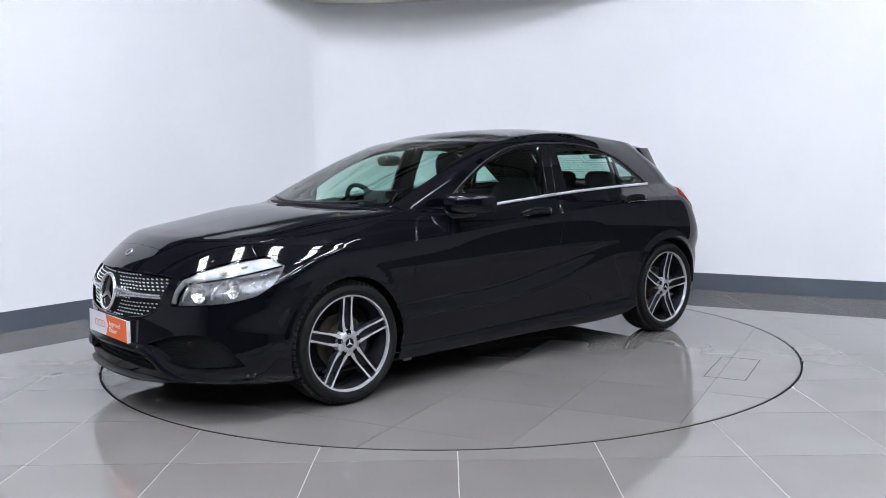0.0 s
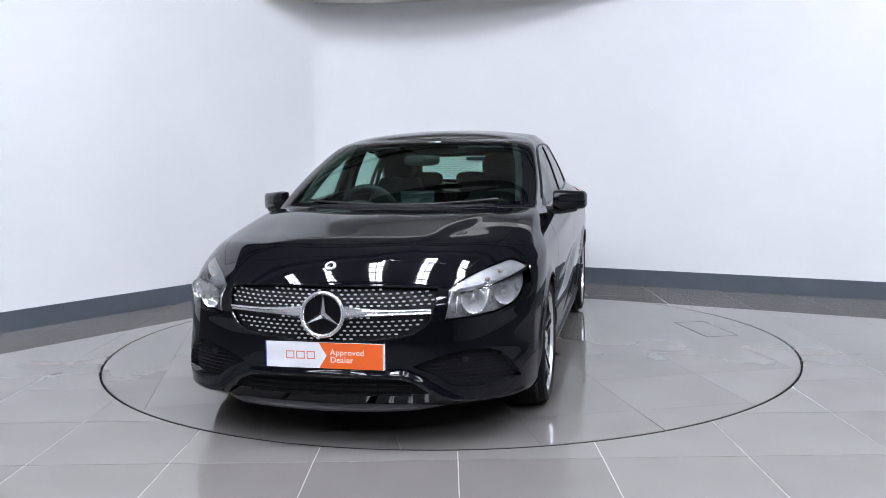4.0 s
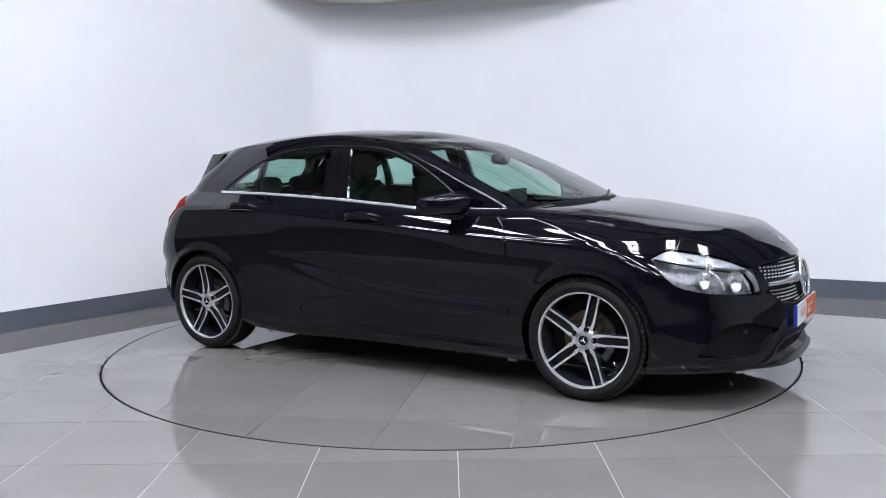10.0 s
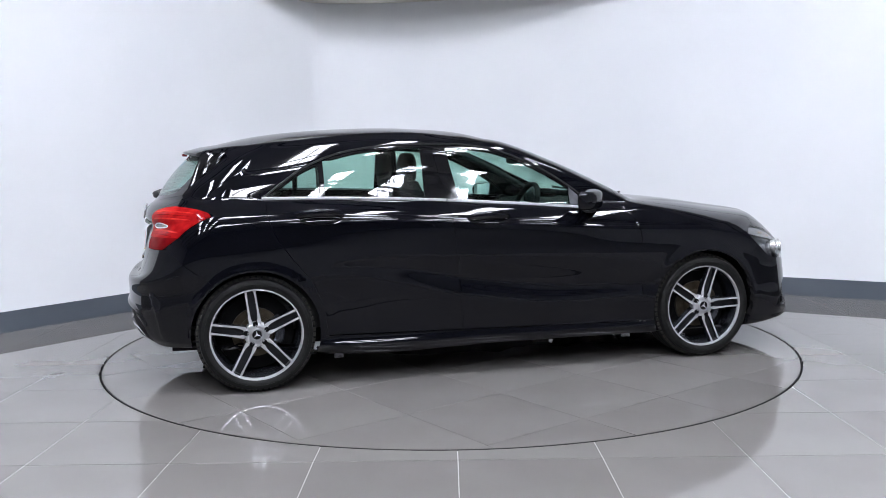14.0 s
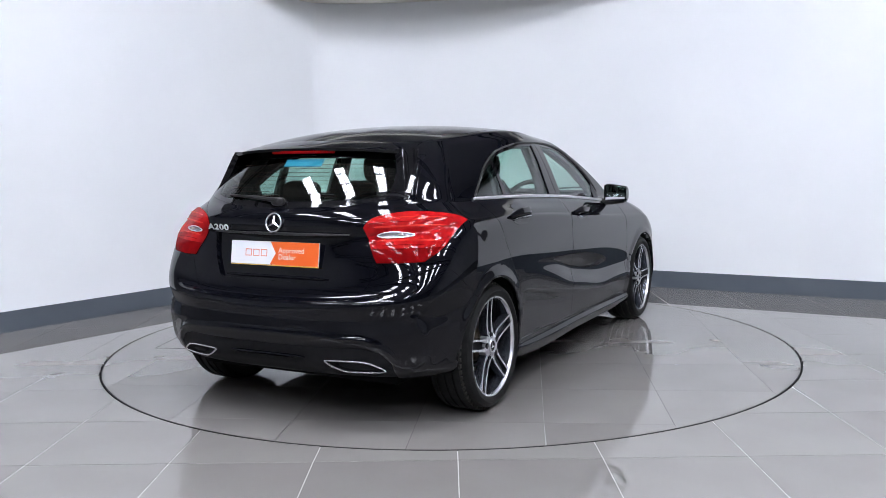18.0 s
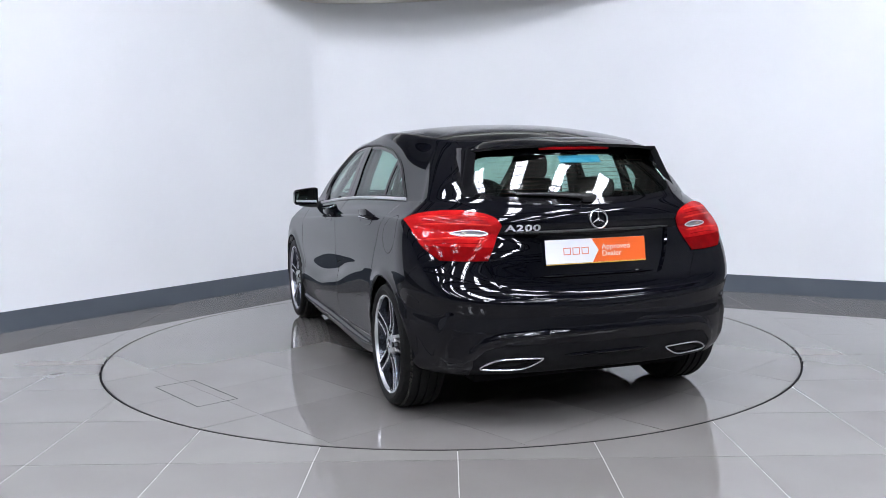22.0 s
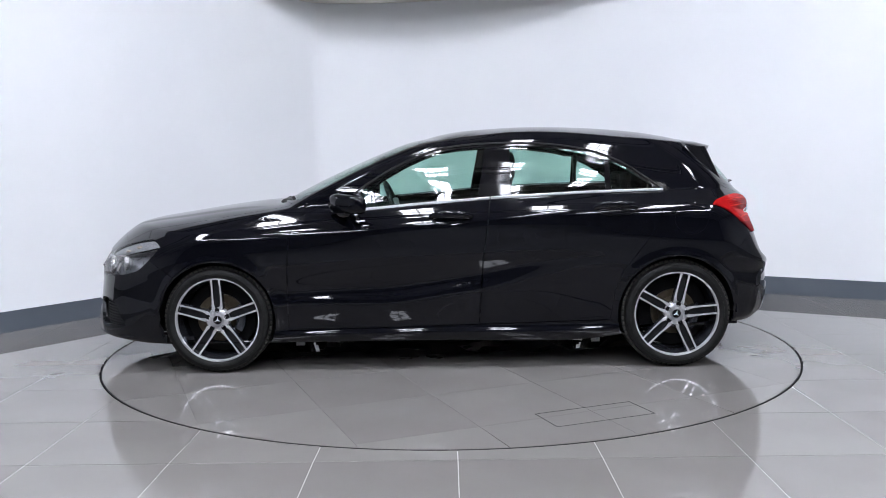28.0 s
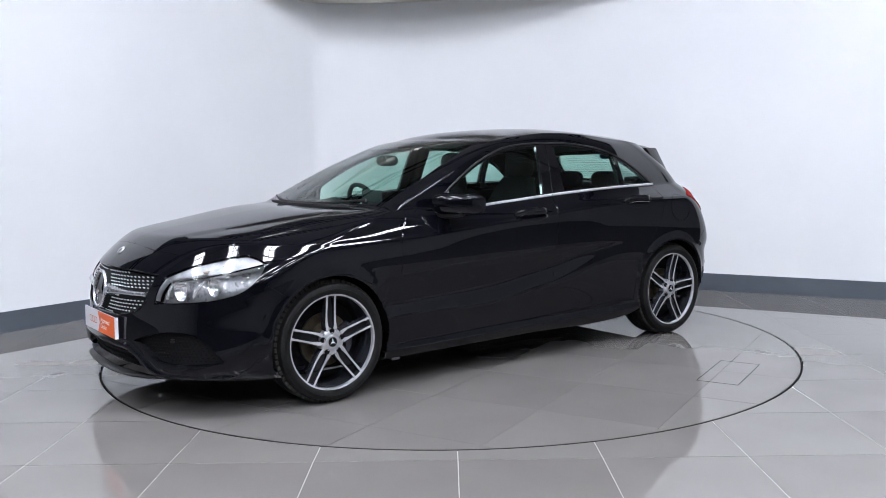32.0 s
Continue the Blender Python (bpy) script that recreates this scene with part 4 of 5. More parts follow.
    # door mirror
    mirror = part("mirror_housing", None or bmesh.new(), M_PAINT, car, "gloss black door mirror")
    bm = bmesh.new()
    rows = []
    for i in range(13):
        f = i / 12
        y = 0.835 + 0.182 * f
        hgt = 0.062 * (1 - 0.18 * f) * (0.85 + 0.15 * min(1, f * 8)) * (1 - max(0, f - 0.92) * 4)
        zc = 0.997 - 0.006 * f
        deep = 0.105 * (1 - 0.5 * f**2.2) * (1 - max(0, f - 0.9) * 4)
        row = []
        for k in range(20):
            a = 2 * math.pi * k / 20
            c, d = math.cos(a), math.sin(a)
            px = deep * (max(c, 0) ** 0.6) if c > 0 else -0.030 * abs(c) ** 0.4
            row.append(bm.verts.new((0.575 - 0.10 * f**1.5 + px, y * s, zc + hgt * math.copysign(abs(d) ** 0.5, d))))
        rows.append(row)
    for a, b in zip(rows, rows[1:]):
        for k in range(20):
            bm.faces.new((a[k], a[(k + 1) % 20], b[(k + 1) % 20], b[k]))
    bm.faces.new(rows[0]), bm.faces.new(rows[-1])
    mirror.data = mesh("mirror_housing", bm, True, 60)
    mirror.data.materials.append(M_PAINT)
    bm = bmesh.new()
    tube(bm, [Vector((0.61, 0.735 * s, 0.935)), Vector((0.60, 0.80 * s, 0.935)), Vector((0.585, 0.88 * s, 0.934)), Vector((0.56, 0.96 * s, 0.938))], [0.028, 0.026, 0.020, 0.012], 10, flat=1.6, up=Vector((0, 0, 1)))
    part("mirror_foot", bm, M_TRIM, mirror, "satin black mirror foot", smooth=True)
    bm = bmesh.new()
    tube(bm, [Vector((0.675 - 0.10 * f**1.5 + 0.004 - 0.05 * f**2, (0.845 + 0.165 * f) * s, 0.985)) for f in (0.05, 0.3, 0.6, 0.85, 1.0)], 0.005, 6)
    part("indicator", bm, M_CLEARLENS, mirror, "clear slit indicator", smooth=True)
    bm = bmesh.new()
    pts = [(0.545 - 0.10 * f**1.5 - 0.001, (0.835 + 0.182 * f) * s, 0.997 - 0.006 * f, 0.055 * (1 - 0.18 * f)) for f in (0.06, 0.2, 0.4, 0.6, 0.8, 0.93)]
    hi, lo = [bm.verts.new((x, y, z + h)) for x, y, z, h in pts], [bm.verts.new((x, y, z - h)) for x, y, z, h in pts]
    for i in range(5):
        bm.faces.new((hi[i], hi[i + 1], lo[i + 1], lo[i]))
    part("mirror_glass", bm, mat("mirror_silver", (0.85, 0.88, 0.9), 0.02, 1.0), mirror, "mirror glass")

    # headlamp: clear cover over a silver bowl with two reflectors and a bright upper strip
    lamp = panel("headlamp", ["headlamp", "lamp_upper"], M_CLEARLENS, car, s, flange=0.0, gap=0.001, label="clear headlamp with silver reflectors")
    panel("light_strip", ["lamp_upper"], M_STRIP, lamp, s, flange=0.045, gap=0.003, shift=0.014, label="bright upper light strip")
    panel("lamp_housing", ["headlamp", "lamp_upper"], M_BEZEL, lamp, s, flange=0.0, gap=0.002, shift=0.060, label="silver grey lamp housing")
    for y, z, r in ((0.625, 0.632, 0.054), (0.742, 0.648, 0.047)):
        q, nn = on_nose(y * s, z)
        bowl_m = Matrix.Translation(q - Vector((1, 0.25 * s, 0)).normalized() * 0.012) @ Vector((1, 0.25 * s, 0)).to_track_quat("Y", "Z").to_matrix().to_4x4()
        bm = bmesh.new()
        lathe(bm, [(r, 0.0), (r * 0.93, -0.004), (r * 0.8, -0.022), (r * 0.55, -0.038), (r * 0.30, -0.046), (0.001, -0.046)], 28, "y", bowl_m)
        part("reflector", bm, M_BOWL, lamp, "round chrome reflector", smooth=True, angle=60)
        bm = bmesh.new()
        lathe(bm, [(0.001, -0.008), (0.010, -0.010), (0.013, -0.018), (0.013, -0.046)], 16, "y", bowl_m)
        part("bulb_cap", bm, M_SATIN, lamp, smooth=True)
    # silver edge along the inner side
    bm = bmesh.new()
    line = []
    for k in range(9):
        q, nn = on_nose((0.522 + 0.016 * k / 8) * s, 0.578 + 0.105 * k / 8)
        line.append(q - nn * 0.016)
    tube(bm, line, 0.013, 8, flat=0.6)
    part("inner_edge", bm, M_STRIP, lamp, "silver inner lamp edge", smooth=True)
    for x, z in ((1.845, 0.748), (1.93, 0.722)):
        bm = bmesh.new()
        q, nn = on_flank(x, z, s)
        blob(bm, tuple(q - nn * 0.013), (0.020, 0.010, 0.008), 12)
        part("indicator_bulb", bm, M_AMBER, lamp, "amber indicator bulb", smooth=True)
    # thin silver line between the strip and the bowls, and upright webs beside the bowls
    bm = bmesh.new()
    line = []
    for k in range(11):
        q, nn = on_flank(2.065 - 0.37 * k / 10, 0.674 + 0.074 * (k / 10) ** 1.1, s)
        line.append(q - nn * 0.010)
    tube(bm, line, 0.0045, 6)
    part("strip_edge", bm, M_GLOSS, lamp, "dark edge under the light strip", smooth=True)
    for y, z0, z1 in ((0.565, 0.585, 0.668), (0.685, 0.596, 0.690)):
        bm = bmesh.new()
        ends = [on_nose(y * s, z0 + (z1 - z0) * k / 5) for k in range(6)]
        tube(bm, [q - nn * 0.030 for q, nn in ends], [0.006, 0.008, 0.009, 0.009, 0.008, 0.006], 8, flat=0.6)
        part("reflector_web", bm, M_BOWL, lamp, smooth=True)

    # tail lamp
    rear_lamp = panel("tail_lamp", ["tail_lamp"], M_RED, car, s, gap=0.001, shift=-0.008, label="red tail lamp with a clear slot")
    panel("lower_lens", ["tail_low"], M_DEEPRED, rear_lamp, s, flange=0.006, gap=0.0008, shift=-0.006, label="deep red lower lens")
    panel("clear_slot", ["tail_clear"], mat("slot_grey", (0.42, 0.40, 0.40), 0.25, 0.3), rear_lamp, s, flange=0.006, gap=0.001, shift=-0.004, label="bright clear slot")
    for z, y0, y1, red, r in ((0.972, 0.52, 0.78, M_BRIGHTRED, 0.006), (0.956, 0.50, 0.80, M_DEEPRED, 0.0035), (0.938, 0.50, 0.80, M_BRIGHTRED, 0.006), (0.872, 0.53, 0.80, M_BRIGHTRED, 0.007), (0.852, 0.54, 0.79, M_DEEPRED, 0.0035)):
        bm = bmesh.new()
        ends = [on_tail((y0 + (y1 - y0) * k / 12) * s, z + 0.006 * math.sin(math.pi * k / 12)) for k in range(13)]
        tube(bm, [q + nn * 0.0065 for q, nn in ends], [r * 0.4] + [r] * 11 + [r * 0.4], 8, flat=0.45, up=Vector((0, 0, 1)))
        part("lens_rib", bm, red, rear_lamp, smooth=True)
    bm = bmesh.new()
    loop = smooth_poly([(0.525, 0.902), (0.548, 0.914), (0.60, 0.919), (0.65, 0.914), (0.683, 0.901), (0.65, 0.893), (0.60, 0.890), (0.550, 0.891)], 3)
    tube(bm, [on_tail(y * s, z)[0] + on_tail(y * s, z)[1] * 0.009 for y, z in loop], 0.0030, 6, closed=True, up=Vector((-1, 0, 0)))
    part("slot_rim", bm, M_PIN, rear_lamp, "bright rim of the clear slot", smooth=True)
    bm = bmesh.new()
    q, nn = on_tail(0.625 * s, 0.904)
    blob(bm, tuple(q + nn * 0.004), (0.006, 0.016, 0.008), 10)
    part("indicator_bulb", bm, M_AMBER, rear_lamp, "amber indicator bulb", smooth=True)

    # wheel wells
    for x in (AXLE, -AXLE):
        bm = bmesh.new()
        rows = []
        for yy in (0.855, 0.60):
            rows.append([bm.verts.new((x + 0.358 * math.cos(radians(a)), yy * s, HUB_Z + 0.358 * math.sin(radians(a)))) for a in range(0, 181, 10)])
        for k in range(len(rows[0]) - 1):
            bm.faces.new((rows[0][k], rows[0][k + 1], rows[1][k + 1], rows[1][k]))
        bm.faces.new(rows[1])
        part("wheel_well", bm, M_GAP, car, "black wheel well lining")

# ---- grille ----
bm = bmesh.new()
for j in range(13):
    z = 0.487 + j * 0.0178
    for k in range(-16, 17):
        y = (k + 0.5 * (j % 2)) * 0.0300
        zz = z + 0.010 * (y / 0.45) ** 2
        if not inside([(0.0, 0.482), (0.22, 0.492), (0.37, 0.517), (0.435, 0.565), (0.464, 0.63), (0.468, 0.690), (0.30, 0.703), (0.0, 0.706)] + [(-a, b) for a, b in [(0.30, 0.703), (0.468, 0.690), (0.464, 0.63), (0.435, 0.565), (0.37, 0.517), (0.22, 0.492)]], y + 1e-5, zz):
            continue
        if y * y + (zz - 0.594) ** 2 < 0.108**2 or abs(zz - 0.600) < 0.022:
            continue
        p, n = on_nose(y, zz)
        p = p - n * 0.018
        t = Vector((-n.y, n.x, 0)).normalized()
        w, h = 0.0088, 0.0041
        rim = [p + t * w * math.cos(a) + Vector((0, 0, h * math.sin(a))) for a in [math.pi * i / 4 for i in range(8)]]
        vs, tip = [bm.verts.new(q) for q in rim], [bm.verts.new(p + n * 0.005 + (q - p) * 0.7) for q in rim]
        bm.faces.new(tip)
        for i in range(8):
            bm.faces.new((vs[i], vs[(i + 1) % 8], tip[(i + 1) % 8], tip[i]))
ob = part("grille_mesh", bm, M_PIN, front_bumper, "black grille mesh set with small bright studs")
ob["kind"] = "stuff"
for s in (1, -1):
    bm = bmesh.new()
    rows = []
    for k in range(17):
        f = k / 16
        y = (0.085 + 0.372 * f) * s
        zc = 0.598 + 0.004 * f
        p, n = on_nose(y, zc)
        h = 0.013 + 0.020 * (1 - f) ** 3
        rows.append([bm.verts.new(p - n * 0.016 + Vector((0, 0, -h))), bm.verts.new(p + n * 0.002 + Vector((0, 0, -h * 0.55))), bm.verts.new(p - n * 0.001 + Vector((0, 0, -h * 0.1))), bm.verts.new(p + n * 0.007 + Vector((0, 0, h * 0.5))), bm.verts.new(p + n * 0.003 + Vector((0, 0, h * 0.95))), bm.verts.new(p - n * 0.016 + Vector((0, 0, h)))])
    for a, b in zip(rows, rows[1:]):
        for i in range(5):
            bm.faces.new((a[i], a[i + 1], b[i + 1], b[i]))
    bm.faces.new(rows[-1]), bm.faces.new(rows[0])
    part("grille_bar", bm, M_BAR, front_bumper, "satin silver grille bar", smooth=True, angle=50)
bm = bmesh.new()
line = [(y, z) for y, z in GRILLE if y >= 0]
outline = [(-y, z) for y, z in line[::-1]] + line
tube(bm, [on_nose(y, z)[0] - on_nose(y, z)[1] * 0.004 for y, z in outline[::2]], 0.006, 6, closed=True)
part("grille_frame", bm, M_GLOSS, front_bumper, "gloss black grille frame", smooth=True)


def emblem(parent, m, r, name="emblem"):
    """A bright ring with three tapered arms, facing the pose's +z."""
    bm = bmesh.new()
    tube(bm, [m @ Vector((r * math.cos(2 * math.pi * k / 48), r * math.sin(2 * math.pi * k / 48), 0)) for k in range(48)], r * 0.10, 10, closed=True, up=m.to_3x3() @ Vector((0, 0, 1)))
    part(name, bm, M_BAR, parent, "bright round emblem ring", smooth=True)
    bm = bmesh.new()
    top_p = bm.verts.new(m @ Vector((0, 0, r * 0.16)))
    ringv = []
    for k in range(6):
        a = math.pi / 2 + k * math.pi / 3
        rad = r * 0.96 if k % 2 == 0 else r * 0.17
        ringv.append(bm.verts.new(m @ Vector((rad * math.cos(a), rad * math.sin(a), 0.0))))
    for k in range(6):
        bm.faces.new((top_p, ringv[k], ringv[(k + 1) % 6]))
    part(name + "_arms", bm, M_CHROME, parent, "three bright tapered arms")


def facing(p, n):
    """A pose at p whose z runs along n and whose y runs up."""
    n = n.normalized()
    x = Vector((0, 0, 1)).cross(n).normalized()
    y = n.cross(x)
    return Matrix.Translation(p) @ Matrix((x, y, n)).transposed().to_4x4()


p, n = on_nose(0.0, 0.594)
m = facing(p + Vector((0.008, 0, 0)), Vector((1, 0, 0.18)))
emblem(front_bumper, m, 0.092, "emblem")
bm = bmesh.new()
bm.faces.new([bm.verts.new(m @ Vector((0.092 * math.cos(2 * math.pi * k / 40), 0.092 * math.sin(2 * math.pi * k / 40), -0.006))) for k in range(40)])
part("emblem_plate", bm, M_GLOSS, front_bumper, "gloss black disc behind the emblem")
p, n = on_nose(0.0, 0.787)
bm = bmesh.new()
m = facing(p + n * 0.001, n)
lathe(bm, [(0.0001, 0.003), (0.014, 0.003), (0.0145, 0.0045), (0.024, 0.0045), (0.0255, 0.002), (0.0255, -0.004)], 28, "x", m @ Matrix.Rotation(-math.pi / 2, 4, "Y"))
badge = part("bonnet_badge", bm, M_SATIN, front_bumper, "small round silver badge", smooth=True)
bm = bmesh.new()
lathe(bm, [(0.0001, 0.0055), (0.013, 0.0050), (0.0145, 0.0035)], 24, "x", m @ Matrix.Rotation(-math.pi / 2, 4, "Y"))
part("badge_disc", bm, M_GLOSS, badge, "dark centre of the badge", smooth=True)
p, n = on_tail(0.0, 0.955)
emblem(tailgate, facing(p + n * 0.008, n), 0.044, "rear_emblem")

# lower grille slats and lip
bm = bmesh.new()
for z in (0.238, 0.262, 0.286):
    for k in range(5):
        y0, y1 = -0.37 + k * 0.15, -0.37 + k * 0.15 + 0.138
        a, b = on_nose(y0, z)[0], on_nose(y1, z)[0]
        tube(bm, [a - Vector((0.038, 0, 0)), b - Vector((0.038, 0, 0))], 0.005, 6)
part("intake_slats", bm, M_INTAKE, front_bumper, "black intake slats")
bm = bmesh.new()
line = [LOWER[1].at(u * 0.02) for u in range(0, 19)]
line = [Vector((p.x, -p.y, p.z)) for p in line[:0:-1]] + line
rows = []
for p in line:
    k = 1.0 - ease((abs(p.y) - 0.36) / 0.16)
    ahead = 0.022 + 0.050 * k
    rows.append([bm.verts.new(p + Vector(q)) for q in ((-0.03, 0, 0.040), (ahead - 0.020, 0, 0.030), (ahead, 0, 0.016), (ahead - 0.003, 0, 0.006), (ahead - 0.05, 0, -0.008))])
for a, b in zip(rows, rows[1:]):
    for i in range(4):
        bm.faces.new((a[i], a[i + 1], b[i + 1], b[i]))
bm.faces.new(rows[0]), bm.faces.new(rows[-1])
part("front_lip", bm, M_TRIM, front_bumper, "satin black front lip", smooth=True, angle=38)


# ---- plates with print ----
def lettering(word, size, m, material, parent, name, stretch=1.0, spacing=1.0, bold=0.0):
    cu = bpy.data.curves.new(name, "FONT")
    cu.body, cu.size, cu.extrude, cu.space_character = word, size, 0.0004, spacing
    cu.offset = bold
    cu.align_x, cu.align_y = "LEFT", "CENTER"
    tmp = bpy.data.objects.new(name, cu)
    scene.collection.objects.link(tmp)
    bpy.context.view_layer.update()
    me = bpy.data.meshes.new_from_object(tmp.evaluated_get(bpy.context.evaluated_depsgraph_get()))
    bpy.data.objects.remove(tmp)
    me.transform(m @ Matrix.Diagonal((stretch, 1, 1, 1)))
    me.materials.clear()
    me.materials.append(material)
    ob = new(name, me)
    ob.parent = parent
    return ob


def plate(parent, m, rear):
    """Dealer's show plate: white field with a printed mark, orange field with two lines of words. Faces the pose's +z, reads along +x."""
    def slab(name, pts, z0, z1, material, label=""):
        bm = bmesh.new()
        prism(bm, pts, z0, z1)
        for v in bm.verts:
            v.co = m @ v.co
        return part(name, bm, material, base_ob if name != "show_plate" else parent, label)
    base_ob = None
    base_ob = slab("show_plate", [(-0.262, -0.0555), (0.262, -0.0555), (0.262, 0.0555), (-0.262, 0.0555)], -0.006, 0.0, M_WHITE, "white and orange dealer show plate")
    slab("orange_field", [(-0.022, -0.0550), (0.2615, -0.0550), (0.2615, 0.0550), (-0.022, 0.0550), (0.012, 0.0)], 0.0006, 0.0012, M_ORANGE)
    if rear:
        slab("plate_edge", [(-0.262, -0.0605), (0.262, -0.0605), (0.262, -0.0562), (-0.262, -0.0562)], -0.006, 0.0006, M_YELLOW)
    # printed mark as three plain blocks
    for k in range(3):
        x = -0.172 + k * 0.047
        for x0, x1, z0, z1 in ((0, 0.038, 0.013, 0.017), (0, 0.004, -0.013, 0.013), (0.034, 0.038, -0.013, 0.013), (0, 0.038, -0.017, -0.013)):
            slab("printed_mark", [(x + x0, z0), (x + x1, z0), (x + x1, z1), (x + x0, z1)], 0.0006, 0.0011, M_LOGO)
    if not rear:
        slab("plate_band", [(-0.267, -0.0555), (-0.262, -0.0555), (-0.262, 0.0555), (-0.267, 0.0555)], -0.017, 0.0004, M_BLUE_BAND, "deep blue band on the plate's end")
        slab("plate_end", [(0.262, -0.0555), (0.267, -0.0555), (0.267, 0.0555), (0.262, 0.0555)], -0.017, 0.0004, M_WHITE)
    lettering("Approved", 0.036, m @ Matrix.Translation((0.028, 0.014, 0.0016)), M_PRINT, base_ob, "printed_word", 1.0, 1.05)
    lettering("Dealer", 0.036, m @ Matrix.Translation((0.028, -0.018, 0.0016)), M_PRINT, base_ob, "printed_word", 1.0, 1.05)


plate(front_bumper, facing(Vector((2.262, 0.008, 0.420)), Vector((1, 0, 0.02))), False)
plate(tailgate, facing(Vector((-1.935, 0.009, 0.810)), Vector((-1, 0, 0.14))), True)
p, n = on_tail(0.365, 0.926)
lettering("A200", 0.040, facing(p + n * 0.012, n) @ Matrix.Translation((-0.088, 0, 0)), M_PIN, tailgate, "badge_letters", 1.75, 1.12, 0.0012)

# ---- tail details ----
spoiler = bmesh.new()
rows = []
for k in range(-14, 15):
    f = k / 14
    y = 0.515 * f
    xt = -1.708 + 0.106 * abs(f) ** 3
    zt = 1.308 - 0.022 * abs(f) ** 3
    xr = -1.52 + 0.02 * abs(f)
    q, _, _, _ = skin.ray_cast(Vector((xr, abs(y), 2.0)), Vector((0, 0, -1)))
    rows.append([spoiler.verts.new((xr, y, q.z + 0.001)), spoiler.verts.new(((xr + xt) / 2, y, (q.z + zt) / 2 + 0.006)), spoiler.verts.new((xt, y, zt)), spoiler.verts.new((xt + 0.004, y, zt - 0.014)), spoiler.verts.new((xt + 0.09, y, zt - 0.034))])
for a, b in zip(rows, rows[1:]):
    for i in range(4):
        spoiler.faces.new((a[i], a[i + 1], b[i + 1], b[i]))
part("roof_spoiler", spoiler, M_PAINT, tailgate, "gloss black roof spoiler", smooth=True, angle=50)
for s in (1, -1):
    # upright fin between the spoiler's end and the rear glass
    bm = bmesh.new()
    rows = []
    for x, z, deep in ((-1.600, 1.296, 0.13), (-1.612, 1.272, 0.12), (-1.640, 1.200, 0.10), (-1.668, 1.130, 0.08), (-1.700, 1.052, 0.05)):
        y = 0.602 - 0.30 * (z - 1.05)
        rows.append([bm.verts.new((x + dx, (y + dy) * s, z)) for dx, dy in ((deep, 0.004), (0.012, -0.004), (0.0, -0.012), (0.002, -0.052), (deep, -0.062))])
    for a, b in zip(rows, rows[1:]):
        for i in range(4):
            bm.faces.new((a[i], a[i + 1], b[i + 1], b[i]))
    bm.faces.new(rows[0]), bm.faces.new(rows[-1])
    part("spoiler_fin", bm, M_GLOSS, tailgate, "gloss black fin beside the rear window", smooth=True, angle=40)
bm = bmesh.new()
tube(bm, [Vector((-1.711 + 0.02 * (k / 6) ** 2, 0.19 * k / 6, 1.288)) for k in range(-6, 7)], 0.007, 8, flat=0.6)
part("brake_light", bm, M_DEEPRED, tailgate, "long red high brake light", smooth=True)
bm = bmesh.new()
q0, n0 = on_tail(0.02, 1.048)
q1, n1 = on_tail(0.36, 1.072)
tube(bm, [q0 + n0 * 0.022, (q0 + q1) / 2 + n0 * 0.024, q1 + n1 * 0.012], [0.013, 0.009, 0.005], 8)
blob(bm, tuple(q0 + n0 * 0.010), (0.020, 0.040, 0.022), 12)
part("rear_wiper", bm, M_TRIM, tailgate, "black rear wiper", smooth=True)
bm = bmesh.new()
q, nn = on_tail(0.0, 1.236)
sheet(bm, [(-0.130, 1.222), (-0.02, 1.222), (0.092, 1.222), (0.092, 1.254), (-0.02, 1.254), (-0.130, 1.254)], lambda a, b: (on_tail(a, b)[0] + on_tail(a, b)[1] * -0.003, on_tail(a, b)[1]), 0.001)
part("window_sticker", bm, M_BLUE, tailgate, "bright blue window strip")
M_WIRE = mat("brown_heater_wire", (0.10, 0.030, 0.022), 0.5)
for k in range(9):
    bm = bmesh.new()
    z = 1.082 + 0.0185 * k
    ends = [on_tail(-0.43 + 0.086 * j, z) for j in range(11)]
    tube(bm, [q - nn * 0.005 for q, nn in ends], 0.0011, 5)
    part("heater_wire", bm, M_WIRE, tailgate)
# hollow over the plate with a pull lip
bm = bmesh.new()
line = [on_tail(-0.40 + 0.05 * k, 0.905)[0] for k in range(17)]
tube(bm, [q + Vector((-0.010, 0, 0)) for q in line], [0.003 + 0.004 * math.sin(math.pi * k / 16) ** 0.5 for k in range(17)], 8)
part("plate_lip", bm, M_TRIM, tailgate, "gloss black strip over the plate", smooth=True)
# exhaust trims and diffuser
for s in (1, -1):
    outline = [(0.330, 0.328), (0.345, 0.337), (0.50, 0.337), (0.560, 0.322), (0.598, 0.298), (0.575, 0.287), (0.44, 0.283), (0.385, 0.296)]
    pts = smooth_poly(outline, 4)
    bm = bmesh.new()
    ring = [on_tail(y * s, z)[0] + Vector((-0.006, 0, 0)) for y, z in pts]
    tube(bm, ring, 0.0042, 8, closed=True, up=Vector((-1, 0, 0)))
    part("exhaust_trim", bm, M_BAR, rear_bumper, "chrome exhaust trim", smooth=True)
    # flat black face paints the dark inside of the mouth; nothing is cut
    bm = bmesh.new()
    vs = [bm.verts.new(on_tail(y * s, z)[0] + Vector((-0.003, 0, 0))) for y, z in pts]
    bm.faces.new(vs)
    part("exhaust_mouth_shade", bm, M_GAP, rear_bumper, "flat black sheet as the shade in the exhaust mouth")


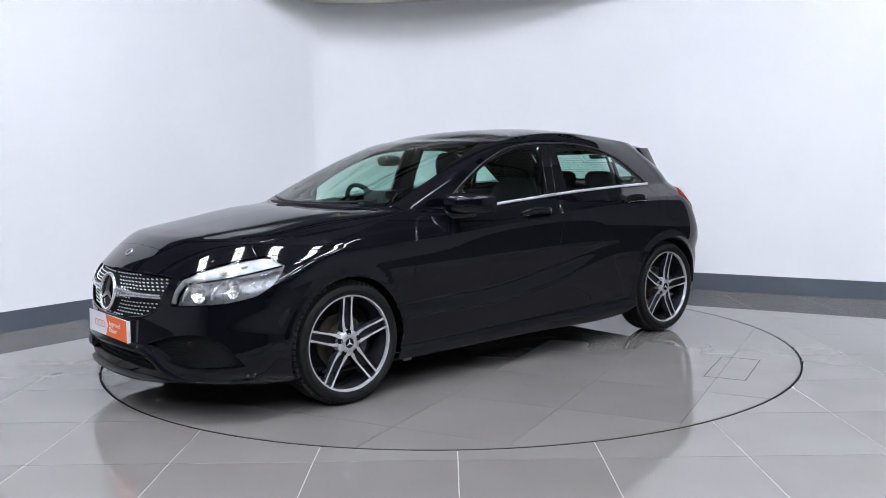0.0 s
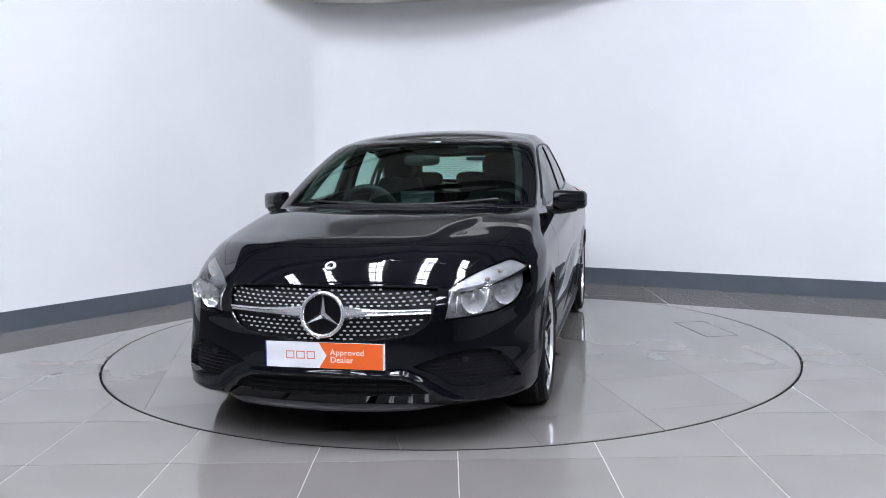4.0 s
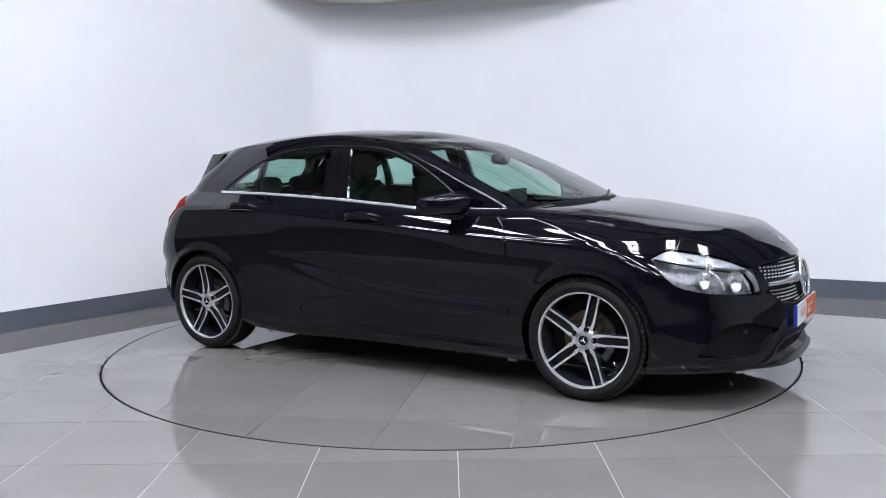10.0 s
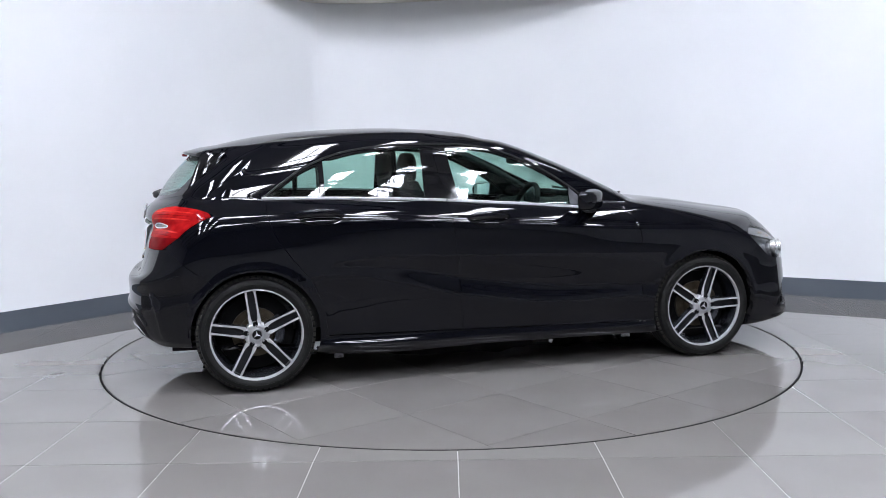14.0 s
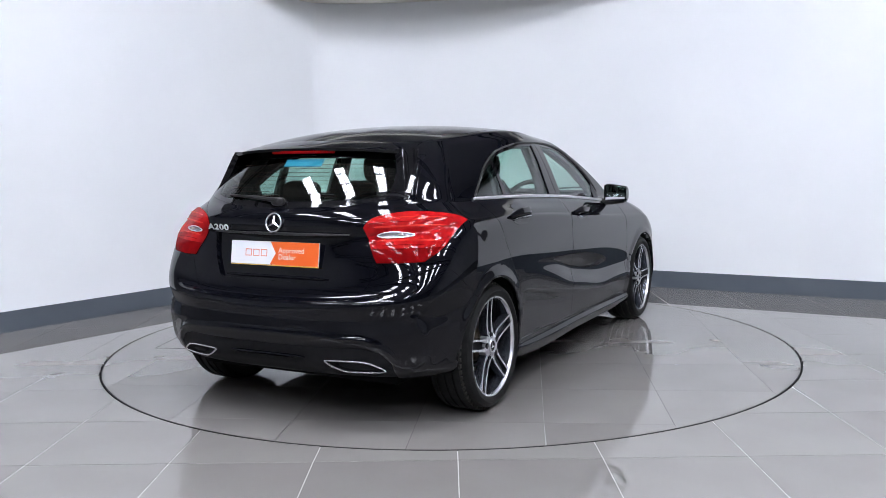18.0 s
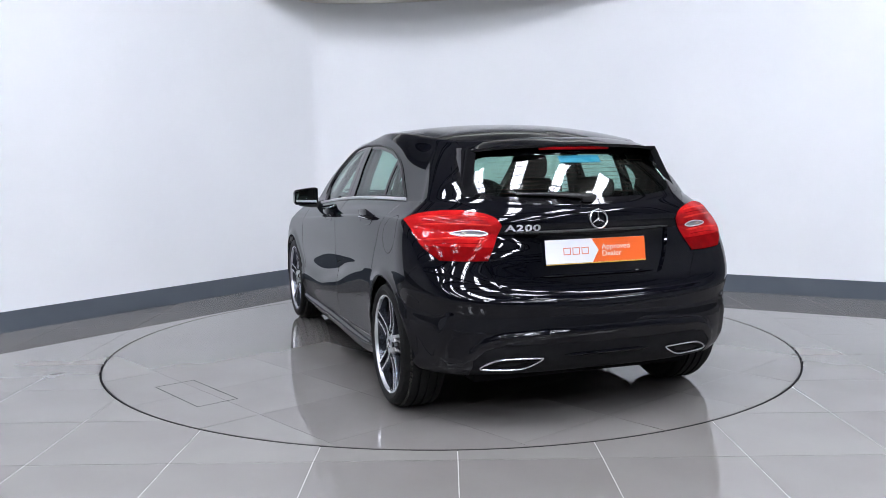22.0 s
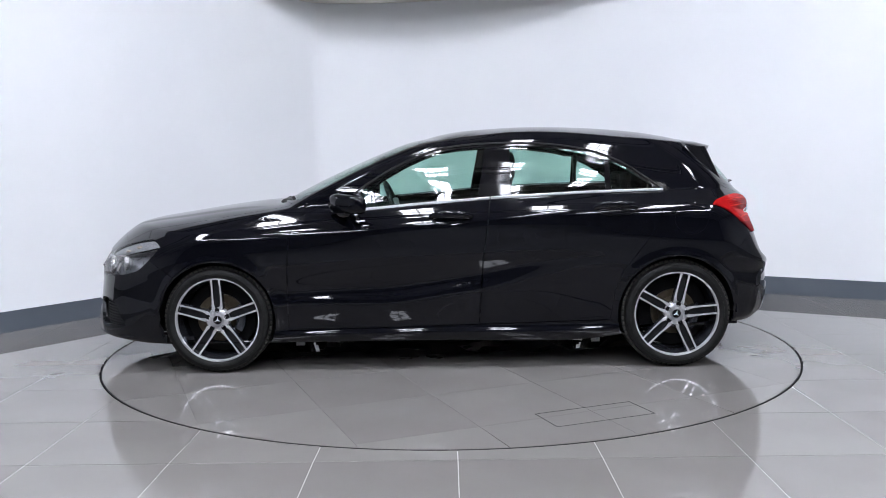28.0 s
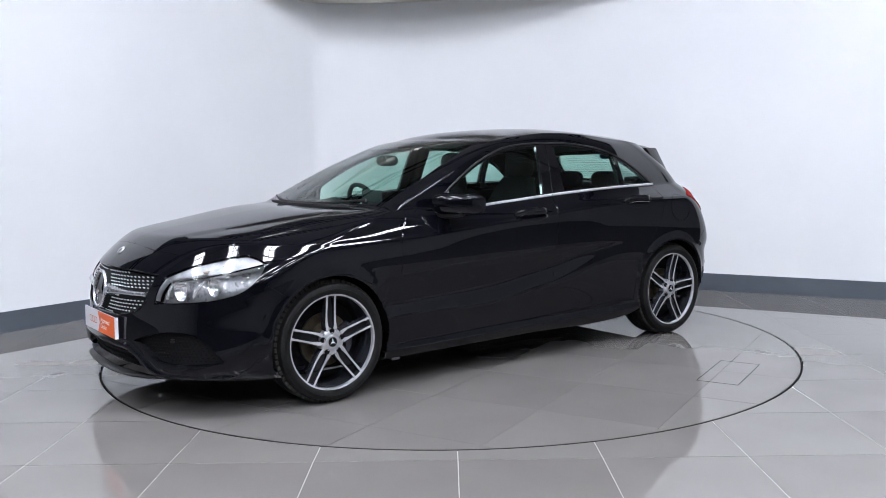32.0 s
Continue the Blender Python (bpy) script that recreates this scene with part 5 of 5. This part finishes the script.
# ---- wheels ----
M_HUB = vary(mat("hub_silver_paint", metal=0.7), (0.46, 0.465, 0.48), (0.56, 0.565, 0.58), 30.0, rough=(0.28, 0.4))

def wheel_thing(x, s, spin):
    hub = Matrix.Translation((x, HUB_Y * s, HUB_Z)) @ (Matrix.Rotation(math.pi, 4, "Z") if s < 0 else Matrix.Identity(4)) @ Matrix.Rotation(radians(spin), 4, "Y") @ Matrix.Diagonal((1.022, 1.0, 1.022, 1))
    # +y is outwards here
    bm = bmesh.new()
    lathe(bm, [(0.243, -0.004), (0.246, 0.0), (0.243, 0.004), (0.236, 0.002), (0.232, -0.008), (0.2315, -0.012)], 72)
    rim = part("wheel", bm, M_ALLOY, car, "five twin-spoke silver and grey alloy wheel", smooth=True)
    rim.matrix_local = hub
    bm = bmesh.new()
    lathe(bm, [(0.2315, -0.012), (0.226, -0.040), (0.215, -0.10), (0.212, -0.19)], 72)
    part("barrel", bm, M_GREY, rim, "dark grey rim barrel", smooth=True)
    for k in range(5):
        for h in (-1, 1):
            bm = bmesh.new()
            secs = []
            for r, off, wid, dep in ((0.050, 0.0150, 0.0125, -0.011), (0.066, 0.0205, 0.0112, -0.013), (0.086, 0.0242, 0.0074, -0.016), (0.112, 0.0246, 0.0056, -0.017), (0.150, 0.0240, 0.0048, -0.014), (0.195, 0.0232, 0.0050, -0.008), (0.2345, 0.0232, 0.0062, -0.002)):
                o = off * h
                secs.append([Vector((o - wid, dep, r)), Vector((o + wid, dep, r)), Vector((o + wid + 0.0022, dep - 0.008, r)), Vector((o + wid + 0.0030, dep - 0.040, r)), Vector((o - wid - 0.0030, dep - 0.040, r)), Vector((o - wid - 0.0022, dep - 0.008, r))])
            rot = Matrix.Rotation(2 * math.pi * k / 5, 4, "Y")
            rows = [[bm.verts.new(rot @ q) for q in sec] for sec in secs]
            for a, b in zip(rows, rows[1:]):
                for i in range(6):
                    f = bm.faces.new((a[i], a[(i + 1) % 6], b[(i + 1) % 6], b[i]))
                    f.material_index = 0 if i == 0 else 1
            bm.faces.new(rows[0]), bm.faces.new(rows[-1])
            me = mesh("spoke", bm, True, 25)
            me.materials.append(M_ALLOY), me.materials.append(M_GREY)
            part("spoke", me, None, rim)
        # web between the pair near the rim and near the hub
        rot = Matrix.Rotation(2 * math.pi * k / 5, 4, "Y")
        for r0, r1, w0, w1, d in ((0.226, 0.2345, 0.022, 0.022, -0.0050), (0.070, 0.228, 0.019, 0.019, -0.0300)):
            bm = bmesh.new()
            q = [bm.verts.new(rot @ Vector((xx, dd, rr))) for xx, rr, dd in ((-w0, r0, d), (w0, r0, d), (w1, r1, d), (-w1, r1, d), (-w0, r0, d - 0.03), (w0, r0, d - 0.03), (w1, r1, d - 0.03), (-w1, r1, d - 0.03))]
            for f in ((0, 1, 2, 3), (0, 4, 5, 1), (1, 5, 6, 2), (2, 6, 7, 3), (3, 7, 4, 0)):
                bm.faces.new([q[i] for i in f])
            part("spoke_web", bm, M_SLOT, rim)
    bm = bmesh.new()
    lathe(bm, [(0.036, -0.008), (0.040, -0.007), (0.058, -0.010), (0.066, -0.016), (0.068, -0.05)], 40)
    part("hub_face", bm, M_HUB, rim, smooth=True)
    bm = bmesh.new()
    lathe(bm, [(0.0005, -0.007), (0.028, -0.006), (0.034, -0.005), (0.036, -0.008)], 32)
    part("hub_cap", bm, M_SATIN, rim, "silver hub cap with a round emblem", smooth=True)
    bm = bmesh.new()
    disc_cap(bm, 0.025, -0.0052, 24)
    part("cap_disc", bm, M_GLOSS, rim)
    bm = bmesh.new()
    vs = []
    for i in range(6):
        a = math.pi / 2 + i * math.pi / 3
        rr = 0.023 if i % 2 == 0 else 0.0042
        vs.append(bm.verts.new((rr * math.cos(a), -0.0046, rr * math.sin(a))))
    tip = bm.verts.new((0, -0.0025, 0))
    for i in range(6):
        bm.faces.new((vs[i], vs[(i + 1) % 6], tip))
    part("cap_emblem", bm, M_PIN, rim)
    for k in range(5):
        a = 2 * math.pi * k / 5 + math.pi / 2
        bm = bmesh.new()
        mm = Matrix.Translation((0.056 * math.cos(a), 0, 0.056 * math.sin(a)))
        lathe(bm, [(0.0140, -0.0125), (0.0138, -0.0072), (0.0120, -0.0072), (0.0112, -0.0085), (0.0005, -0.0085)], 16, "y", mm)
        part("bolt_hole", bm, M_GAP, rim, "dark bolt hole")
    bm = bmesh.new()
    lathe(bm, [(0.09, -0.090), (0.138 if x > 0 else 0.130, -0.090), (0.138 if x > 0 else 0.130, -0.110), (0.09, -0.110)], 48)
    lathe(bm, [(0.0005, -0.058), (0.075, -0.058), (0.088, -0.075), (0.09, -0.090)], 40)
    part("brake_disc", bm, M_DISC, rim, "brown-grey brake disc", smooth=True, angle=40)
    bm = bmesh.new()
    rows = []
    for k in range(9):
        a = radians(146 + k * 8.5)
        rows.append([bm.verts.new((r * math.cos(a), yy, r * math.sin(a))) for r, yy in ((0.100, -0.062), (0.112, -0.056), (0.140, -0.056), (0.150, -0.064), (0.150, -0.112), (0.100, -0.112))])
    for a, b in zip(rows, rows[1:]):
        for i in range(6):
            bm.faces.new((a[i], a[(i + 1) % 6], b[(i + 1) % 6], b[i]))
    bm.faces.new(rows[0]), bm.faces.new(rows[-1])
    ob = part("brake_caliper", bm, M_GREY, rim, "grey brake caliper")
    bm = bmesh.new()
    lathe(bm, [(0.20, -0.19), (0.20, -0.11), (0.0005, -0.105)], 32)
    part("inner_barrel", bm, M_GAP, rim)
    # tyre with ribs, shoulder blocks and side wall rings
    bm = bmesh.new()
    prof = [(0.240, 0.000), (0.248, 0.007), (0.262, 0.012), (0.270, 0.0125), (0.271, 0.0105), (0.284, 0.008), (0.292, 0.002), (0.295, -0.008), (0.298, -0.034)]
    yy, rr = -0.036, 0.3135
    for g in range(3):
        prof += [(rr, yy), (rr + 0.0005, yy - 0.029), (rr - 0.009, yy - 0.030), (rr - 0.009, yy - 0.040)]
        yy -= 0.043
    prof += [(rr, yy), (rr - 0.0035, yy - 0.022), (0.304, yy - 0.034), (0.285, yy - 0.044), (0.245, yy - 0.036)]
    lathe(bm, prof, 96)
    tyre = part("tyre", bm, M_RUBBER, rim, "black rubber tyre", smooth=True, angle=35)
    bm = bmesh.new()
    for k in range(64):
        a = 2 * math.pi * k / 64
        mm = Matrix.Rotation(a, 4, "Y")
        box(bm, -0.0090, 0.0090, -0.036, -0.006, 0.288, 0.3125, mm @ Matrix.Rotation(radians(4), 4, "X"))
    ob = part("tread", bm, M_TREAD, rim)
    ob["kind"] = "stuff"


wheel_thing(AXLE, 1, 1.0)
wheel_thing(-AXLE, 1, -12.0)
wheel_thing(AXLE, -1, -15.0)
wheel_thing(-AXLE, -1, 7.0)

# ---- under the car ----
bm = bmesh.new()
box(bm, -1.80, 1.95, -0.58, 0.58, 0.20, 0.30)
box(bm, -0.95, 0.95, -0.80, 0.80, 0.19, 0.30)
box(bm, -1.84, -1.70, -0.52, 0.52, 0.30, 0.42)
part("underbody", bm, M_GAP, car, "black underbody")
for x in (0.88, -0.90):
    for s in (1, -1):
        bm = bmesh.new()
        box(bm, x - 0.05, x + 0.05, 0.70 * s - 0.02, 0.70 * s + 0.02, 0.155, 0.20)
        box(bm, x - 0.02, x + 0.03, 0.74 * s - 0.01, 0.74 * s + 0.01, 0.135, 0.20)
        part("jacking_bracket", bm, M_BEZEL, car, "grey jacking bracket")
bm = bmesh.new()
tube(bm, [Vector((0.6, -0.15, 0.185)), Vector((-0.4, -0.15, 0.18)), Vector((-1.0, -0.20, 0.19)), Vector((-1.5, -0.22, 0.24))], 0.03, 10)
part("exhaust_pipe", bm, M_DISC, car, "dull steel exhaust pipe", smooth=True)

# ---- cabin ----
cabin = bmesh.new()
box(cabin, -1.75, 0.95, -0.72, 0.72, 0.31, 0.34)
box(cabin, 0.80, 0.95, -0.70, 0.70, 0.34, 0.90)
box(cabin, -1.80, -1.70, -0.60, 0.60, 0.34, 0.98)
part("cabin_floor", cabin, M_CABIN, car, "dark cabin floor")
for s in (1, -1):
    for x0, x1, z1a in ((0.80, -0.22, 0.985), (-0.27, -1.25, 1.015)):
        bm = bmesh.new()
        box(bm, x1, x0, min(0.70 * s, 0.745 * s), max(0.70 * s, 0.745 * s), 0.32, 0.925 if x0 > 0 else 0.985)
        part("door_card", bm, M_CABIN, car, "dark door lining")
bm = bmesh.new()
rows = []
for k in range(-12, 13):
    y = 0.69 * k / 12
    bow = 0.10 * (k / 12) ** 2
    hood = 0.055 * math.exp(-((y + 0.36) / 0.17) ** 2)
    rows.append([bm.verts.new((0.98 - bow, y, 0.94)), bm.verts.new((0.80 - bow, y, 0.955 + 0.3 * hood)), bm.verts.new((0.62 - bow * 0.5, y, 0.945 + hood)), bm.verts.new((0.52, y, 0.905 + hood)), bm.verts.new((0.50, y, 0.80)), bm.verts.new((0.56, y, 0.62)), bm.verts.new((0.60, y, 0.45))])
for a, b in zip(rows, rows[1:]):
    for i in range(6):
        bm.faces.new((a[i], a[i + 1], b[i + 1], b[i]))
dash = part("dashboard", bm, M_CABIN, car, "dark soft dashboard", smooth=True, angle=60)
bm = bmesh.new()
box(bm, 0.535, 0.550, -0.105, 0.105, 0.945, 1.050)
part("media_screen", bm, M_SCREEN, dash, "free-standing grey media screen")
# steering wheel on the car's right
wm = Matrix.Translation((0.36, -0.36, 0.905)) @ Matrix.Rotation(radians(-68), 4, "Y")
bm = bmesh.new()
tube(bm, [wm @ Vector((0.183 * math.cos(2 * math.pi * k / 40), 0.183 * math.sin(2 * math.pi * k / 40), 0)) for k in range(40)], 0.016, 10, closed=True, up=wm.to_3x3() @ Vector((0, 0, 1)))
steer = part("steering_wheel", bm, M_CABIN, car, "black three-spoke steering wheel", smooth=True)
bm = bmesh.new()
for a in (90, 270, 180):
    d = Vector((math.cos(radians(a)), math.sin(radians(a)), 0))
    tube(bm, [wm @ (d * 0.05), wm @ (d * 0.175)], 0.014, 8, flat=1.6)
blob(bm, tuple(wm.translation), (0.03, 0.075, 0.065), 14)
part("wheel_spokes", bm, M_SATIN, steer, "silver-edged steering wheel spokes", smooth=True)
bm = bmesh.new()
tube(bm, [wm.translation, Vector((0.60, -0.36, 0.83))], 0.035, 10)
part("steering_column", bm, M_CABIN, steer, smooth=True)


def seat(x, y, w, parent_name="front_seat", tall=True):
    bm = bmesh.new()
    blob(bm, (x + 0.22, y, 0.53), (0.27, w, 0.09), 20, 3.2)
    base = part(parent_name, bm, M_SEAT, car, "black fabric seat", smooth=True)
    bm = bmesh.new()
    rows = []
    for i in range(15):
        f = i / 14
        z = 0.55 + 0.56 * f if tall else 0.55 + 0.46 * f
        xc = x - 0.02 - 0.20 * f
        ww = w * (0.96 - 0.06 * f - 0.34 * max(0, f - 0.72) / 0.28)
        th = 0.075 * (1 - 0.45 * f)
        rows.append([bm.verts.new((xc + th * math.copysign(abs(math.cos(a)) ** 0.7, math.cos(a)) * (1.25 if abs(math.sin(a)) > 0.8 and math.cos(a) > 0 else 1), y + ww * math.copysign(abs(math.sin(a)) ** 0.6, math.sin(a)), z)) for a in [2 * math.pi * k / 20 for k in range(20)]])
    for a, b in zip(rows, rows[1:]):
        for k in range(20):
            bm.faces.new((a[k], a[(k + 1) % 20], b[(k + 1) % 20], b[k]))
    bm.faces.new(rows[-1]), bm.faces.new(rows[0])
    part("backrest", bm, M_SEAT, base, smooth=True, angle=60)
    bm = bmesh.new()
    zt = 1.115 if tall else 1.045
    if tall:
        blob(bm, (x - 0.225, y, zt + 0.072), (0.050, 0.122, 0.098), 18, 2.8)
    else:
        blob(bm, (x - 0.215, y, zt + 0.03), (0.045, 0.125, 0.060), 18, 3.0)
    part("headrest", bm, M_SEAT, base, smooth=True)


seat(-0.17, 0.36, 0.25)
seat(-0.17, -0.36, 0.25)
for y in (0.36, 0.0, -0.36):
    seat(-1.02, y, 0.21 if y else 0.15, "rear_seat", False)
bm = bmesh.new()
box(bm, -1.76, -1.32, -0.60, 0.60, 0.955, 0.975)
part("parcel_shelf", bm, M_CABIN, car, "dark parcel shelf")
# inside of the roof and pillars
panel("headliner", ["roof"], vary(mat("headliner_cloth"), (0.10, 0.10, 0.10), (0.14, 0.14, 0.135), 20.0, rough=(0.8, 0.95)), car, both=True, flange=0, gap=0, shift=0.035, label="grey roof lining")
for s in (1, -1):
    for a, b, r in (((-0.30, 0.735, 0.98), (-0.35, 0.625, 1.33), 0.034), ((0.80, 0.655, 0.98), (0.10, 0.545, 1.325), 0.024), ((-0.972, 0.725, 1.0), (-0.972, 0.640, 1.26), 0.016)):
        bm = bmesh.new()
        tube(bm, [Vector((a[0], a[1] * s, a[2])), Vector(((a[0] + b[0]) / 2, ((a[1] + b[1]) / 2 + 0.012) * s, (a[2] + b[2]) / 2 + (0.02 if a[0] > 0.5 else 0))), Vector((b[0], b[1] * s, b[2]))], r, 8)
        part("pillar_lining", bm, M_CABIN, car, "dark pillar lining", smooth=True)
    bm = bmesh.new()
    tube(bm, [Vector((-1.34, 0.61 * s, 1.0)), Vector((-1.44, 0.565 * s, 1.14)), Vector((-1.38, 0.51 * s, 1.27))], [0.06, 0.055, 0.04], 8)
    part("pillar_lining", bm, M_CABIN, car, "dark pillar lining", smooth=True)
bm = bmesh.new()
blob(bm, (0.42, 0.0, 1.235), (0.022, 0.115, 0.035), 16, 3.0)
tube(bm, [Vector((0.42, 0, 1.24)), Vector((0.46, 0, 1.245))], 0.02, 8)
part("rear_view_mirror", bm, M_CABIN, car, "black rear-view mirror", smooth=True)
for y in (0.34, -0.34):
    bm = bmesh.new()
    tube(bm, [Vector((0.22, y - 0.14, 1.310)), Vector((0.22, y + 0.14, 1.310))], 0.010, 8, flat=3.5)
    part("sun_visor", bm, M_CABIN, car, "dark sun visor", smooth=True)
# front wipers and the trim under the screen
bm = bmesh.new()
line = []
for k in range(-12, 13):
    f = k / 12
    line.append(Vector((1.055 - 0.155 * f * f, 0.66 * f, 0.980)))
tube(bm, line, 0.016, 8, flat=2.2)
part("scuttle", bm, M_INTAKE, car, "black plastic scuttle panel", smooth=True)
for y0, y1 in ((0.02, -0.56), (0.55, 0.02)):
    bm = bmesh.new()
    pts = []
    for k in range(9):
        y = y0 + (y1 - y0) * k / 8
        q, _, _, _ = skin.ray_cast(Vector((1.050 - 0.14 * (y / 0.6) ** 2, abs(y), 2)), Vector((0, 0, -1)))
        pts.append(Vector((q.x, y, q.z + 0.007)))
    tube(bm, pts, [0.010] + [0.006] * 8, 8)
    part("wiper", bm, M_TRIM, car, "black windscreen wiper", smooth=True)
bm = bmesh.new()
tube(bm, [on_tail(-0.22 + 0.055 * k, 0.345)[0] + Vector((-0.004, 0, 0)) for k in range(9)], [0.003] + [0.009] * 7 + [0.003], 8)
part("diffuser_blade", bm, M_PAINT, rear_bumper, smooth=True)
# ledge under the rear plate
bm = bmesh.new()
tube(bm, [on_tail(-0.29 + 0.0483 * k, 0.702)[0] + Vector((-0.004, 0, 0)) for k in range(13)], [0.003] + [0.007] * 11 + [0.003], 8)
part("recess_ledge", bm, M_PAINT, tailgate, smooth=True)

# ---- turning of the turntable and the car that stands on it ----
CAR_AT = (0.018, -0.067)


def heading(t):
    """Degrees to which the car's nose points, from a gentle start to a gentle stop."""
    if t < 2.5:
        return spline([(0, -139.12), (0.5, -138.3), (1.0, -135.7), (1.5, -131.5), (2.0, -125.9), (2.5, -119.9)], t)
    if t > 30.0:
        return spline([(30.0, 203.55), (30.5, 209.1), (31.0, 213.5), (31.5, 216.4), (32.0, 217.4)], t)
    return -113.95 + 317.5 * (t - 3.0) / 27.0


def motions():
    table_rows, car_rows = [], []
    for k in range(65):
        t = k * 0.5
        turn = pose(0, 0, 0, 0, 0, heading(t))
        table_rows.append((t, turn))
        car_rows.append((t, turn @ pose(CAR_AT[0], CAR_AT[1], 0)))
    walk(table, table_rows)
    walk(car, car_rows)


motions()
